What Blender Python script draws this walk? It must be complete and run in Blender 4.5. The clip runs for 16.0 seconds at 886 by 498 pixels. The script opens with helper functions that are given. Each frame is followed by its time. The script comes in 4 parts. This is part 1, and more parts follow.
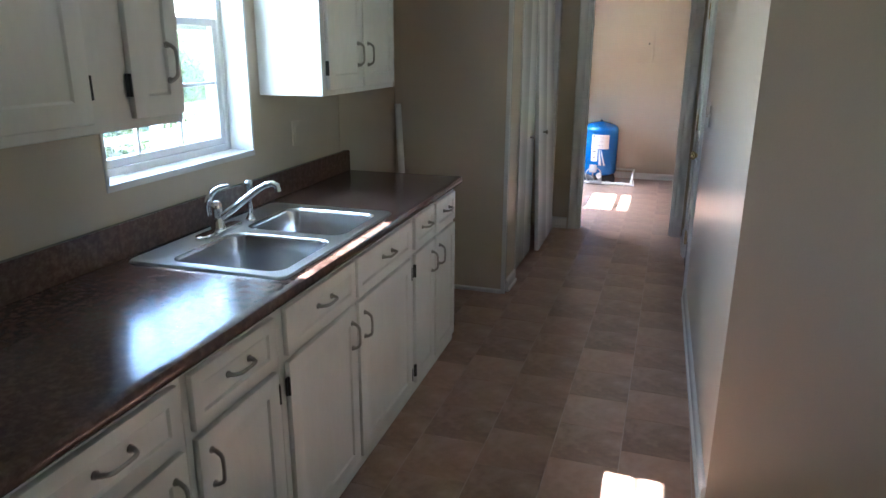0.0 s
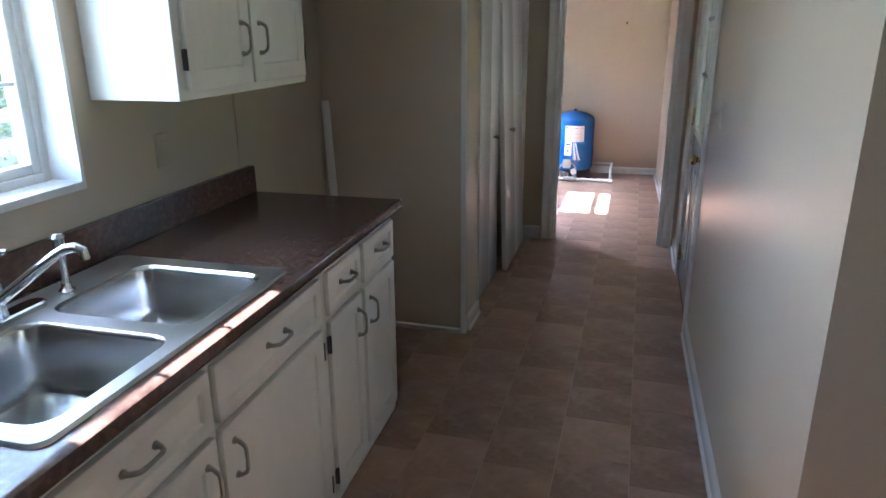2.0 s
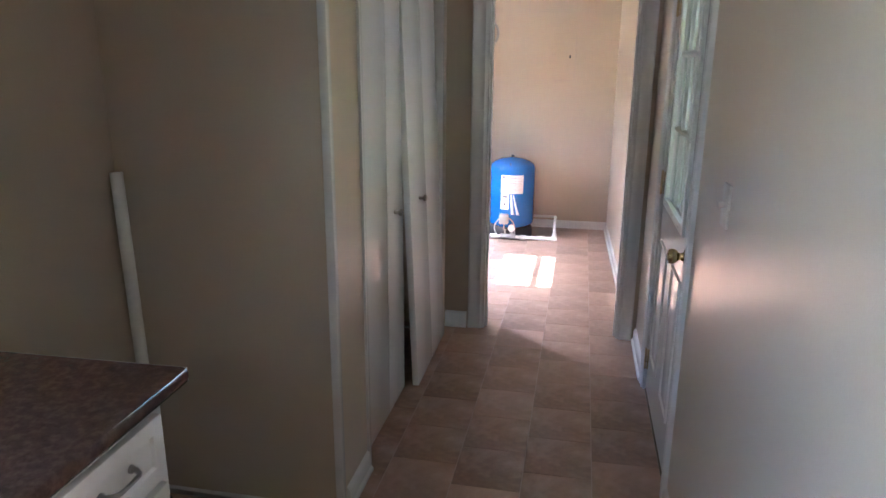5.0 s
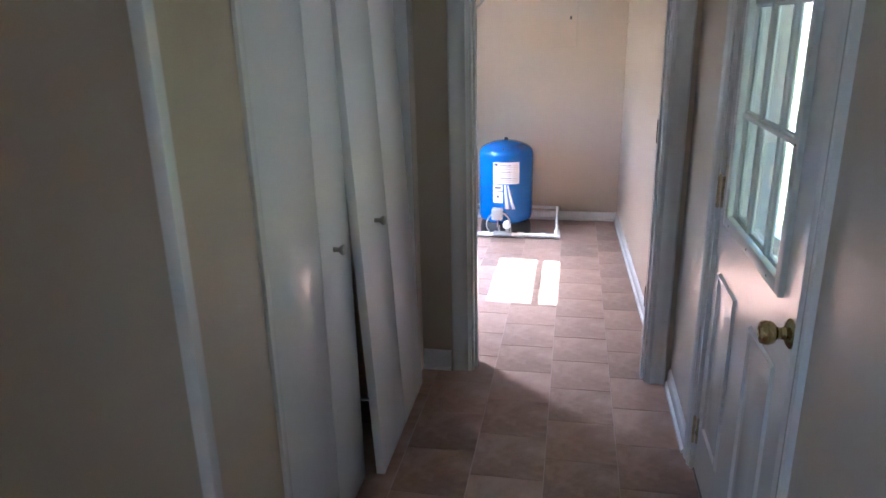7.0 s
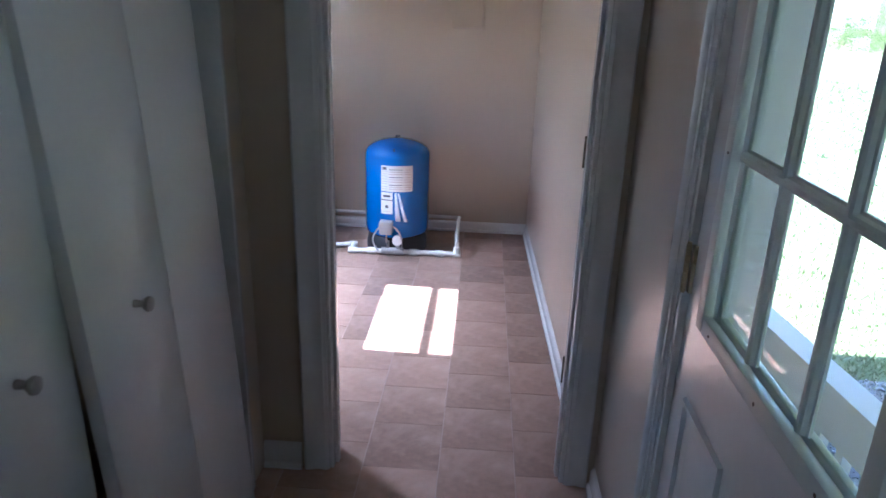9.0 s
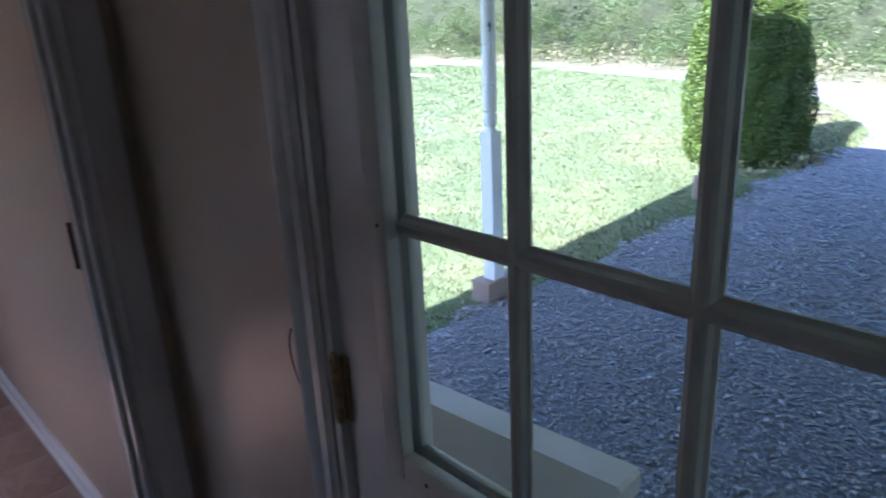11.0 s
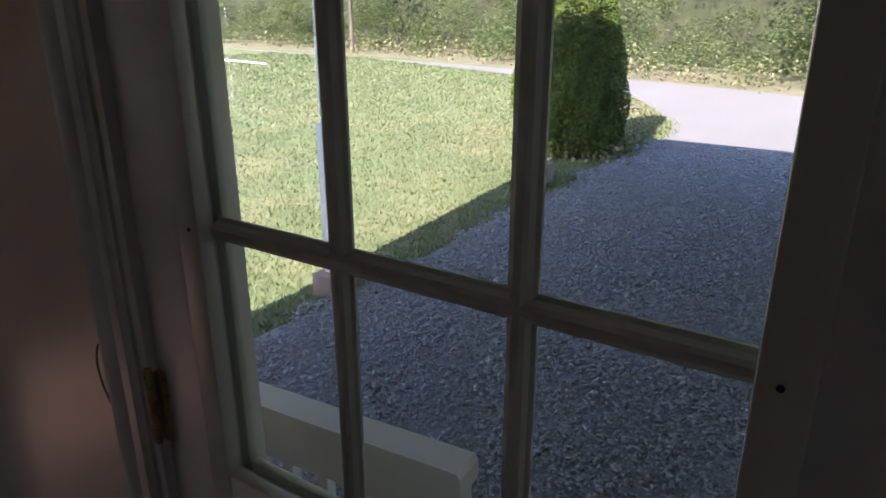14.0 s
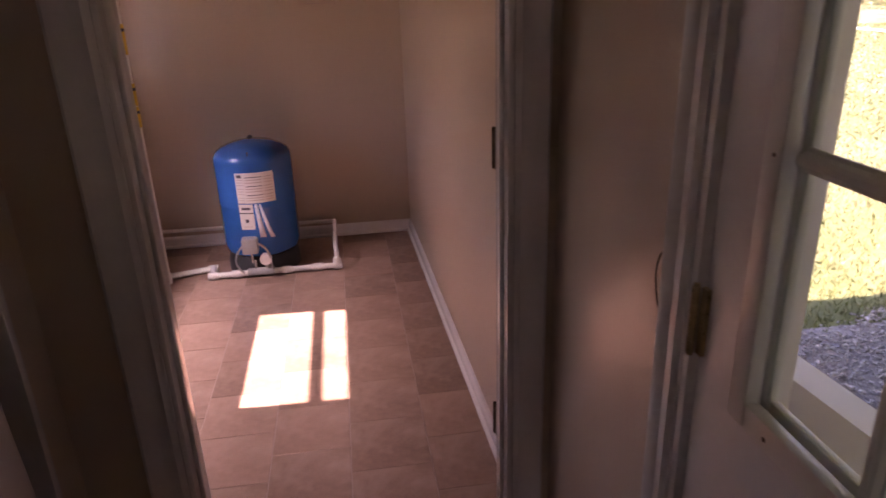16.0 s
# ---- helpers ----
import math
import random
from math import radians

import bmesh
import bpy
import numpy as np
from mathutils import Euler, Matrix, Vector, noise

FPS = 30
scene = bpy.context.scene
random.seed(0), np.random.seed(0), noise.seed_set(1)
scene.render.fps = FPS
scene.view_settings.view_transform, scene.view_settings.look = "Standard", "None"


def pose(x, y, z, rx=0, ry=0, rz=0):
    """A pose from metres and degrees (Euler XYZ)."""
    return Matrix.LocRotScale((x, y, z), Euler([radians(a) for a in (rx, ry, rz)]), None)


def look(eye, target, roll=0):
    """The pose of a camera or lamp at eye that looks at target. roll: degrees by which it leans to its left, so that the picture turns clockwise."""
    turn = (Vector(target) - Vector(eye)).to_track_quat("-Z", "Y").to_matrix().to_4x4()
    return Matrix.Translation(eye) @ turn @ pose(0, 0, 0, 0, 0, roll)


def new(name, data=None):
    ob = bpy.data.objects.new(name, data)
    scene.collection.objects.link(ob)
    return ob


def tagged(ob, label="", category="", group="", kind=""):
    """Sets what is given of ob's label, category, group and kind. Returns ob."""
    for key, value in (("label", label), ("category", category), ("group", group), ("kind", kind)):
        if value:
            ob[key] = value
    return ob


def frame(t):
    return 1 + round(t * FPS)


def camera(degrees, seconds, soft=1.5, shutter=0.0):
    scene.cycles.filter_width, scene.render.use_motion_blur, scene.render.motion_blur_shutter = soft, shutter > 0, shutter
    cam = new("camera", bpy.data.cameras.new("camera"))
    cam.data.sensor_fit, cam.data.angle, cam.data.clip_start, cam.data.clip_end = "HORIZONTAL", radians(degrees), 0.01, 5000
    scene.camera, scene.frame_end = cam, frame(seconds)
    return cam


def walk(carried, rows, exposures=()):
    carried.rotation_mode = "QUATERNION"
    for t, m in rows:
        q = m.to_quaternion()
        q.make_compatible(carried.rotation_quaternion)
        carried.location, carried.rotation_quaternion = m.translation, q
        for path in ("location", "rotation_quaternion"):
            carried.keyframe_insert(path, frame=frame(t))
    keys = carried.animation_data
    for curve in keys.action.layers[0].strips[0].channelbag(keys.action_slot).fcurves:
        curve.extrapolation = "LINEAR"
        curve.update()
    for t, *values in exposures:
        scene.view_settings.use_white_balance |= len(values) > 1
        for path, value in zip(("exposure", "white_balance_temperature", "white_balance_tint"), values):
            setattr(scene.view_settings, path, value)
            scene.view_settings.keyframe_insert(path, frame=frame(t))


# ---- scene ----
cam = camera(66.1, 16.0, shutter=0.25)
PATH = [
    (0, (0.032, -0.175, 1.598), (-0.568, 1.647, 1.031), 0.3),
    (0.5, (-0.06, 0.043, 1.595), (-0.618, 1.883, 1.044), -0.5),
    (1, (-0.108, 0.238, 1.601), (-0.618, 2.089, 1.039), -0.3),
    (1.5, (-0.102, 0.5, 1.613), (-0.595, 2.357, 1.058), 1.4),
    (2, (-0.112, 0.755, 1.588), (-0.631, 2.587, 0.977), -0.3),
    (2.5, (-0.169, 0.997, 1.598), (-0.604, 2.874, 1.063), -0.7),
    (3, (-0.199, 1.22, 1.596), (-0.559, 3.102, 1.023), -1.1),
    (3.5, (-0.157, 1.44, 1.615), (-0.541, 3.338, 1.116), -0.4),
    (6, (-0.167, 2.487, 1.597), (-0.532, 4.361, 1.0), 1.1),
    (6.5, (-0.179, 2.75, 1.589), (-0.549, 4.613, 0.962), 1.5),
    (7, (-0.25, 3.037, 1.593), (-0.613, 4.905, 0.978), -1.3),
    (7.5, (-0.244, 3.309, 1.574), (-0.554, 5.185, 0.955), -1.0),
    (8, (-0.217, 3.555, 1.573), (-0.515, 5.415, 0.901), 0.6),
    (10.5, (-0.209, 4.498, 1.548), (0.64, 6.201, 0.934), -1.3),
    (11, (-0.234, 4.6, 1.559), (1.041, 6.004, 0.924), -2.8),
    (11.5, (-0.207, 4.613, 1.559), (1.304, 5.756, 0.919), -1.2),
    (12, (-0.202, 4.624, 1.555), (1.415, 5.594, 0.889), -0.2),
    (12.5, (-0.203, 4.63, 1.555), (1.447, 5.543, 0.89), -0.0),
    (13, (-0.197, 4.628, 1.554), (1.465, 5.512, 0.88), -0.2),
    (13.5, (-0.193, 4.616, 1.558), (1.442, 5.565, 0.906), -1.0),
    (14, (-0.204, 4.6, 1.563), (1.361, 5.649, 0.891), -0.1),
    (14.5, (-0.209, 4.55, 1.563), (1.165, 5.834, 0.882), -0.0),
    (15, (-0.216, 4.482, 1.547), (0.773, 6.084, 0.872), 0.3),
    (15.5, (-0.235, 4.456, 1.533), (0.309, 6.249, 0.833), -0.5),
    (16, (-0.238, 4.546, 1.522), (0.017, 6.391, 0.795), -1.9),
]
EXPOSURES = [
    (0, 4.70, 5400, 15), (1, 4.45, 5200, 14), (2, 4.55, 5450, 18), (3, 4.95, 5800, 23), (3.5, 5.05, 5800, 24), (7, 4.70, 5150, 20), (8.2, 4.3, 4950, 20), (10.5, 2.70, 4800, 23), (11, 2.4, 5050, 28),
    (11.5, 2.2, 5300, 28), (12, 1.87, 5450, 28), (13, 1.72, 5950, 30), (14, 1.72, 6150, 32), (14.5, 1.87, 6450, 36), (15, 2.15, 6950, 42), (15.5, 2.4, 7500, 50), (16, 2.8, 7500, 64)]
walk(cam, [(t, look(eye, target, roll)) for t, eye, target, roll in PATH], EXPOSURES)

# ---- light ----
world = bpy.data.worlds.new("sky")
scene.world = world
world.use_nodes = True
wn = world.node_tree.nodes
sky = wn.new("ShaderNodeTexSky")
sky.sky_type, sky.sun_disc = "NISHITA", False
sky.sun_elevation, sky.sun_rotation = radians(45.4), radians(-88)
wn["Background"].inputs["Strength"].default_value = 0.14
world.node_tree.links.new(sky.outputs[0], wn["Background"].inputs["Color"])
sun = new("sun", bpy.data.lights.new("sun", "SUN"))
sun.data.energy, sun.data.angle, sun.data.color = 5.0, radians(0.53), (1.0, 0.93, 0.82)
sun.matrix_world = look((0, 0, 30), (29.55, -1.2, 0))


def window_light(name, at, towards, w, h, power, color=(0.86, 0.94, 1.0)):
    ob = new(name, bpy.data.lights.new(name, "AREA"))
    ob.data.shape, ob.data.size, ob.data.size_y = "RECTANGLE", w, h
    ob.data.energy, ob.data.color = power, color
    ob.matrix_world = look(at, towards)
    return ob


window_light("sky_kitchen_window", (-1.885, 1.96, 2.05), (0, 1.99, 0.9), 0.78, 0.2, 0.6, (0.70, 0.87, 1.0))
window_light("sky_laundry_window", (-2.10, 7.35, 1.98), (-0.95, 7.35, 0.35), 0.80, 0.40, 38.0)
# added fill lamp at an unseen opening in the dining wall
window_light("fill_dining_opening", (2.62, 0.2, 1.5), (0, 0.4, 1.0), 0.75, 0.85, 0.05)

# ---- materials ----


def mat(name, color, rough=0.5, metal=0.0, vary=0.12, scale=6.0, bump=0.0, bump_scale=60.0, second=None,
        second_amount=0.0, second_scale=2.0, rnd=0.0, island=False, spec=0.5, coat=0.0, stretch=(1, 1, 1), rough_vary=0.1):
    """A principled surface with a coarse and a fine variation, relief, and piece-to-piece change."""
    m = bpy.data.materials.new(name)
    m.use_nodes = True
    nt = m.node_tree
    n, l = nt.nodes, nt.links
    bs = n["Principled BSDF"]
    bs.inputs["Metallic"].default_value = metal
    bs.inputs["Specular IOR Level"].default_value = spec
    bs.inputs["Coat Weight"].default_value = coat
    bs.inputs["Coat Roughness"].default_value = 0.15
    tc = n.new("ShaderNodeTexCoord")
    mp = n.new("ShaderNodeMapping")
    mp.inputs["Scale"].default_value = stretch
    l.new(tc.outputs["Object"], mp.inputs["Vector"])
    n1 = n.new("ShaderNodeTexNoise")
    n1.inputs["Scale"].default_value, n1.inputs["Detail"].default_value = scale, 6
    l.new(mp.outputs[0], n1.inputs["Vector"])
    n2 = n.new("ShaderNodeTexNoise")
    n2.inputs["Scale"].default_value, n2.inputs["Detail"].default_value = bump_scale, 4
    l.new(mp.outputs[0], n2.inputs["Vector"])
    add = n.new("ShaderNodeMath")
    add.operation = "ADD"
    l.new(n1.outputs["Fac"], add.inputs[0])
    l.new(n2.outputs["Fac"], add.inputs[1])
    if rnd:
        src = n.new("ShaderNodeNewGeometry").outputs["Random Per Island"] if island else n.new("ShaderNodeObjectInfo").outputs["Random"]
        mr = n.new("ShaderNodeMath")
        mr.operation, mr.inputs[1].default_value = "MULTIPLY", rnd / max(vary, 0.001)
        l.new(src, mr.inputs[0])
        add2 = n.new("ShaderNodeMath")
        add2.operation = "ADD"
        l.new(add.outputs[0], add2.inputs[0])
        l.new(mr.outputs[0], add2.inputs[1])
        fac, span = add2.outputs[0], 2 + rnd / max(vary, 0.001)
    else:
        fac, span = add.outputs[0], 2
    rg = n.new("ShaderNodeMapRange")
    rg.inputs["From Min"].default_value, rg.inputs["From Max"].default_value = 0.28 * span, 0.72 * span
    rg.inputs["To Min"].default_value, rg.inputs["To Max"].default_value = 1 - vary - rnd * 0.5, 1 + vary + rnd * 0.5
    l.new(fac, rg.inputs["Value"])
    mul = n.new("ShaderNodeMix")
    mul.data_type, mul.blend_type = "RGBA", "MULTIPLY"
    mul.inputs["Factor"].default_value = 1.0
    mul.inputs["A"].default_value = (*color, 1)
    comb = n.new("ShaderNodeCombineColor")
    for i in range(3):
        l.new(rg.outputs[0], comb.inputs[i])
    l.new(comb.outputs[0], mul.inputs["B"])
    out = mul.outputs["Result"]
    if second:
        n3 = n.new("ShaderNodeTexNoise")
        n3.inputs["Scale"].default_value, n3.inputs["Detail"].default_value = second_scale, 8
        n3.inputs["Roughness"].default_value = 0.65
        l.new(mp.outputs[0], n3.inputs["Vector"])
        r3 = n.new("ShaderNodeMapRange")
        r3.inputs["From Min"].default_value, r3.inputs["From Max"].default_value = 0.46, 0.64
        r3.inputs["To Max"].default_value = second_amount
        l.new(n3.outputs["Fac"], r3.inputs["Value"])
        mx = n.new("ShaderNodeMix")
        mx.data_type = "RGBA"
        l.new(r3.outputs[0], mx.inputs["Factor"])
        l.new(out, mx.inputs["A"])
        mx.inputs["B"].default_value = (*second, 1)
        out = mx.outputs["Result"]
    l.new(out, bs.inputs["Base Color"])
    rr = n.new("ShaderNodeMapRange")
    rr.inputs["To Min"].default_value, rr.inputs["To Max"].default_value = max(rough - rough_vary, 0.03), min(rough + rough_vary, 1)
    l.new(n1.outputs["Fac"], rr.inputs["Value"])
    l.new(rr.outputs[0], bs.inputs["Roughness"])
    if bump:
        bp = n.new("ShaderNodeBump")
        bp.inputs["Strength"].default_value, bp.inputs["Distance"].default_value = 0.6, bump
        l.new(n2.outputs["Fac"], bp.inputs["Height"])
        l.new(bp.outputs[0], bs.inputs["Normal"])
    return m


def glass_mat(name, tint=(1, 1, 1)):
    m = bpy.data.materials.new(name)
    m.use_nodes = True
    n, l = m.node_tree.nodes, m.node_tree.links
    n.remove(n["Principled BSDF"])
    tr, gl, lw, pw, mx = (n.new("ShaderNodeBsdfTransparent"), n.new("ShaderNodeBsdfGlossy"), n.new("ShaderNodeLayerWeight"), n.new("ShaderNodeMath"), n.new("ShaderNodeMixShader"))
    tr.inputs["Color"].default_value = (*tint, 1)
    gl.inputs["Roughness"].default_value = 0.01
    pw.operation, pw.inputs[1].default_value = "POWER", 5.0
    ad = n.new("ShaderNodeMath")
    ad.operation, ad.inputs[1].default_value, ad.inputs[2].default_value = "MULTIPLY_ADD", 0.9, 0.02
    l.new(lw.outputs["Facing"], pw.inputs[0])
    l.new(pw.outputs[0], ad.inputs[0])
    l.new(ad.outputs[0], mx.inputs[0])
    l.new(tr.outputs[0], mx.inputs[1])
    l.new(gl.outputs[0], mx.inputs[2])
    l.new(mx.outputs[0], n["Material Output"].inputs["Surface"])
    return m


WALL = mat("beige satin wall paint", (0.51, 0.422, 0.322), 0.29, vary=0.03, scale=1.5, bump=0.0009, bump_scale=220, rough_vary=0.02)
CEIL = mat("white ceiling paint", (0.74, 0.73, 0.70), 0.85, vary=0.03, scale=2, bump=0.002, bump_scale=120)
TRIM = mat("white gloss trim paint", (0.74, 0.73, 0.71), 0.24, vary=0.04, scale=3, bump=0.0005, bump_scale=70, second=(0.55, 0.52, 0.47), second_amount=0.12, second_scale=5, rough_vary=0.02)
CAB = mat("white brushed cabinet paint", (0.76, 0.745, 0.70), 0.34, vary=0.04, scale=3, bump=0.0006, bump_scale=50, second=(0.55, 0.51, 0.44), second_amount=0.14, second_scale=4, stretch=(1, 1, 0.35), rough_vary=0.03)
DOORW = mat("white door enamel", (0.75, 0.745, 0.73), 0.22, vary=0.03, scale=2, rough_vary=0.02)
LAM = mat("brown mottled laminate", (0.098, 0.056, 0.044), 0.17, vary=0.28, scale=34, bump=0.0003, bump_scale=190, second=(0.20, 0.125, 0.102), second_amount=0.42, second_scale=48, rough_vary=0.02)
TILE = mat("brown stone vinyl", (0.33, 0.205, 0.15), 0.30, vary=0.22, scale=4, bump=0.0006, bump_scale=36, second=(0.45, 0.315, 0.245), second_amount=0.75, second_scale=4.2, rnd=0.17, rough_vary=0.05)
GROUT = mat("pale vinyl joint", (0.44, 0.33, 0.27), 0.45, vary=0.1, scale=9)
BOWL = mat("polished stainless steel", (0.60, 0.61, 0.62), 0.225, metal=1.0, vary=0.03, scale=9, rough_vary=0.02, stretch=(1, 1, 0.2))
STEEL = mat("brushed stainless steel", (0.70, 0.71, 0.72), 0.325, metal=1.0, vary=0.02, scale=9, rough_vary=0.02)
CHROME = mat("chrome", (0.74, 0.75, 0.77), 0.09, metal=1.0, vary=0.03, scale=8, rough_vary=0.03)
NICKEL = mat("brushed nickel", (0.36, 0.34, 0.31), 0.34, metal=1.0, vary=0.1, scale=30)
BRASS = mat("polished brass", (0.56, 0.43, 0.20), 0.17, metal=1.0, vary=0.08, scale=25, rough_vary=0.06)
HINGE = mat("worn dark brass", (0.50, 0.40, 0.24), 0.30, metal=0.9, vary=0.25, scale=40)
BLACKM = mat("black hinge metal", (0.018, 0.017, 0.016), 0.45, vary=0.15, scale=40)
RUST = mat("dull dark steel", (0.10, 0.075, 0.05), 0.45, metal=0.8, vary=0.25, scale=50)
DARK = mat("painted closet shade", (0.03, 0.028, 0.026), 0.8)
BLUE = mat("blue enamel tank paint", (0.012, 0.125, 0.40), 0.225, vary=0.06, scale=4, bump=0.0004, bump_scale=30, coat=0.3, rough_vary=0.03)
RUBBER = mat("black plastic", (0.02, 0.02, 0.022), 0.5, vary=0.2, scale=20)
PVC = mat("white pvc pipe", (0.74, 0.72, 0.66), 0.34, vary=0.06, scale=20, rough_vary=0.04)
GREYP = mat("grey switch plastic", (0.36, 0.35, 0.33), 0.5, vary=0.08, scale=20)
PAPER = mat("white paper label", (0.72, 0.70, 0.66), 0.5, vary=0.05, scale=20)
INK = mat("dark label print", (0.06, 0.055, 0.07), 0.6)
INKR = mat("faded label print and gap shade", (0.45, 0.36, 0.33), 0.6)
CLEAR = mat("milky plastic bag", (0.55, 0.62, 0.70), 0.25, vary=0.15, scale=30, bump=0.004, bump_scale=40)
YELLOW = mat("yellow label", (0.70, 0.46, 0.04), 0.45, vary=0.06, scale=20)
IVORY = mat("ivory switch plate", (0.50, 0.455, 0.375), 0.35, vary=0.04, scale=20, rough_vary=0.04)
GREENW = mat("white vinyl lite frame", (0.68, 0.70, 0.66), 0.35, vary=0.03, scale=6, rough_vary=0.04)
GLASS = glass_mat("clear window glass", (0.93, 0.97, 0.95))
SIDING = mat("white vinyl siding", (0.72, 0.72, 0.70), 0.5, vary=0.05, scale=3)
POSTW = mat("white painted porch wood", (0.74, 0.75, 0.77), 0.45, vary=0.05, scale=5, bump=0.0008, bump_scale=40, second=(0.5, 0.48, 0.44), second_amount=0.2, second_scale=7)
BLOCK = mat("tan concrete block", (0.26, 0.195, 0.155), 0.9, vary=0.18, scale=14, bump=0.003, bump_scale=90)
STONE = mat("blue grey crushed stone", (0.31, 0.315, 0.33), 0.85, vary=0.2, scale=30, bump=0.002, bump_scale=120, rnd=0.20, island=True)
GRAVELBED = mat("grey gravel bed", (0.22, 0.22, 0.235), 0.9, vary=0.35, scale=40, bump=0.02, bump_scale=45)
DRIVE = mat("pale dusty gravel drive", (0.21, 0.195, 0.185), 0.95, vary=0.12, scale=0.8, bump=0.01, bump_scale=50)
GROUND = mat("mown lawn soil", (0.125, 0.155, 0.062), 0.95, vary=0.30, scale=0.9, bump=0.03, bump_scale=30, second=(0.26, 0.225, 0.11), second_amount=0.55, second_scale=0.55)
GRASS = mat("grass blades", (0.140, 0.175, 0.068), 0.6, vary=0.15, scale=0.6, rnd=0.40, island=True, second=(0.22, 0.22, 0.105), second_amount=0.4, second_scale=0.7)
LEAF = mat("woodland leaves", (0.122, 0.165, 0.055), 0.55, vary=0.2, scale=0.35, rnd=0.5, island=True, second=(0.17, 0.185, 0.075), second_amount=0.6, second_scale=0.3)
bs = LEAF.node_tree.nodes["Principled BSDF"]
glow = LEAF.node_tree.nodes.new("ShaderNodeBsdfTranslucent")
both = LEAF.node_tree.nodes.new("ShaderNodeMixShader")
LEAF.node_tree.links.new(bs.inputs["Base Color"].links[0].from_socket, glow.inputs["Color"])
LEAF.node_tree.links.new(bs.outputs[0], both.inputs[1])
LEAF.node_tree.links.new(glow.outputs[0], both.inputs[2])
LEAF.node_tree.links.new(both.outputs[0], LEAF.node_tree.nodes["Material Output"].inputs["Surface"])
both.inputs[0].default_value = 0.4
DEEP = mat("greenery with shade in its colour", (0.055, 0.062, 0.028), 0.9, vary=0.5, scale=1.2, bump=0.05, bump_scale=4)
DRYGROUND = mat("dry tan verge", (0.20, 0.175, 0.105), 0.95, vary=0.3, scale=1.2, bump=0.03, bump_scale=30, second=(0.16, 0.165, 0.07), second_amount=0.6, second_scale=0.8)
DRYLEAF = mat("dry brush leaves", (0.20, 0.18, 0.085), 0.7, vary=0.2, scale=0.6, rnd=0.5, island=True)
THUJA = mat("arborvitae foliage", (0.098, 0.145, 0.020), 0.55, vary=0.15, scale=3, rnd=0.5, island=True)
BARK = mat("grey bark", (0.17, 0.135, 0.105), 0.9, vary=0.25, scale=8, bump=0.02, bump_scale=25, stretch=(1, 1, 0.25))
SHINGLE = mat("grey roof shingle", (0.10, 0.10, 0.10), 0.9, vary=0.2, scale=12, bump=0.004, bump_scale=40)

# ---- builders ----


def box(bm, x0, x1, y0, y1, z0, z1, bevel=0.0, seg=1):
    v = [bm.verts.new((x, y, z)) for z in (z0, z1) for x, y in ((x0, y0), (x1, y0), (x1, y1), (x0, y1))]
    fs = [bm.faces.new([v[i] for i in f]) for f in ((3, 2, 1, 0), (4, 5, 6, 7), (0, 1, 5, 4), (1, 2, 6, 5), (2, 3, 7, 6), (3, 0, 4, 7))]
    if bevel:
        es = list({e for f in fs for e in f.edges})
        bmesh.ops.bevel(bm, geom=es, offset=bevel, segments=seg, affect="EDGES", profile=0.5)
    return bm


def prism(bm, pts, z0, z1):
    a = [bm.verts.new((x, y, z0)) for x, y in pts]
    b = [bm.verts.new((x, y, z1)) for x, y in pts]
    bm.faces.new(a[::-1])
    bm.faces.new(b)
    for i in range(len(pts)):
        j = (i + 1) % len(pts)
        bm.faces.new((a[i], a[j], b[j], b[i]))
    return bm


def tube(bm, pts, r, seg=10, caps=True):
    """A round tube through points; r is one radius or one for each point."""
    pts = [Vector(p) for p in pts]
    rs = r if isinstance(r, (list, tuple)) else [r] * len(pts)
    rings, side = [], None
    for i, p in enumerate(pts):
        d = (pts[min(i + 1, len(pts) - 1)] - pts[max(i - 1, 0)]).normalized()
        if side is None:
            side = d.cross(Vector((0, 0, 1)))
            if side.length < 0.05:
                side = Vector((1, 0, 0))
        side = (side - d * side.dot(d)).normalized()
        up = d.cross(side)
        rings.append([bm.verts.new(p + (side * math.cos(a) + up * math.sin(a)) * rs[i]) for a in (2 * math.pi * k / seg for k in range(seg))])
    for a, b in zip(rings, rings[1:]):
        for k in range(seg):
            bm.faces.new((a[k], a[(k + 1) % seg], b[(k + 1) % seg], b[k]))
    if caps:
        bm.faces.new(rings[0][::-1])
        bm.faces.new(rings[-1])
    return bm


def lathe(bm, profile, cx, cy, seg=32):
    """A turned body: (radius, height) pairs from the bottom to the top."""
    rings = [[bm.verts.new((cx + r * math.cos(2 * math.pi * k / seg), cy + r * math.sin(2 * math.pi * k / seg), z)) for k in range(seg)] for r, z in profile]
    for a, b in zip(rings, rings[1:]):
        for k in range(seg):
            bm.faces.new((a[k], a[(k + 1) % seg], b[(k + 1) % seg], b[k]))
    bm.faces.new(rings[0][::-1])
    bm.faces.new(rings[-1])
    return bm


def bezier(p0, p1, p2, n=8):
    p0, p1, p2 = Vector(p0), Vector(p1), Vector(p2)
    return [p0 * (1 - t) ** 2 + p1 * 2 * t * (1 - t) + p2 * t * t for t in (k / n for k in range(n + 1))]


HOME = {}


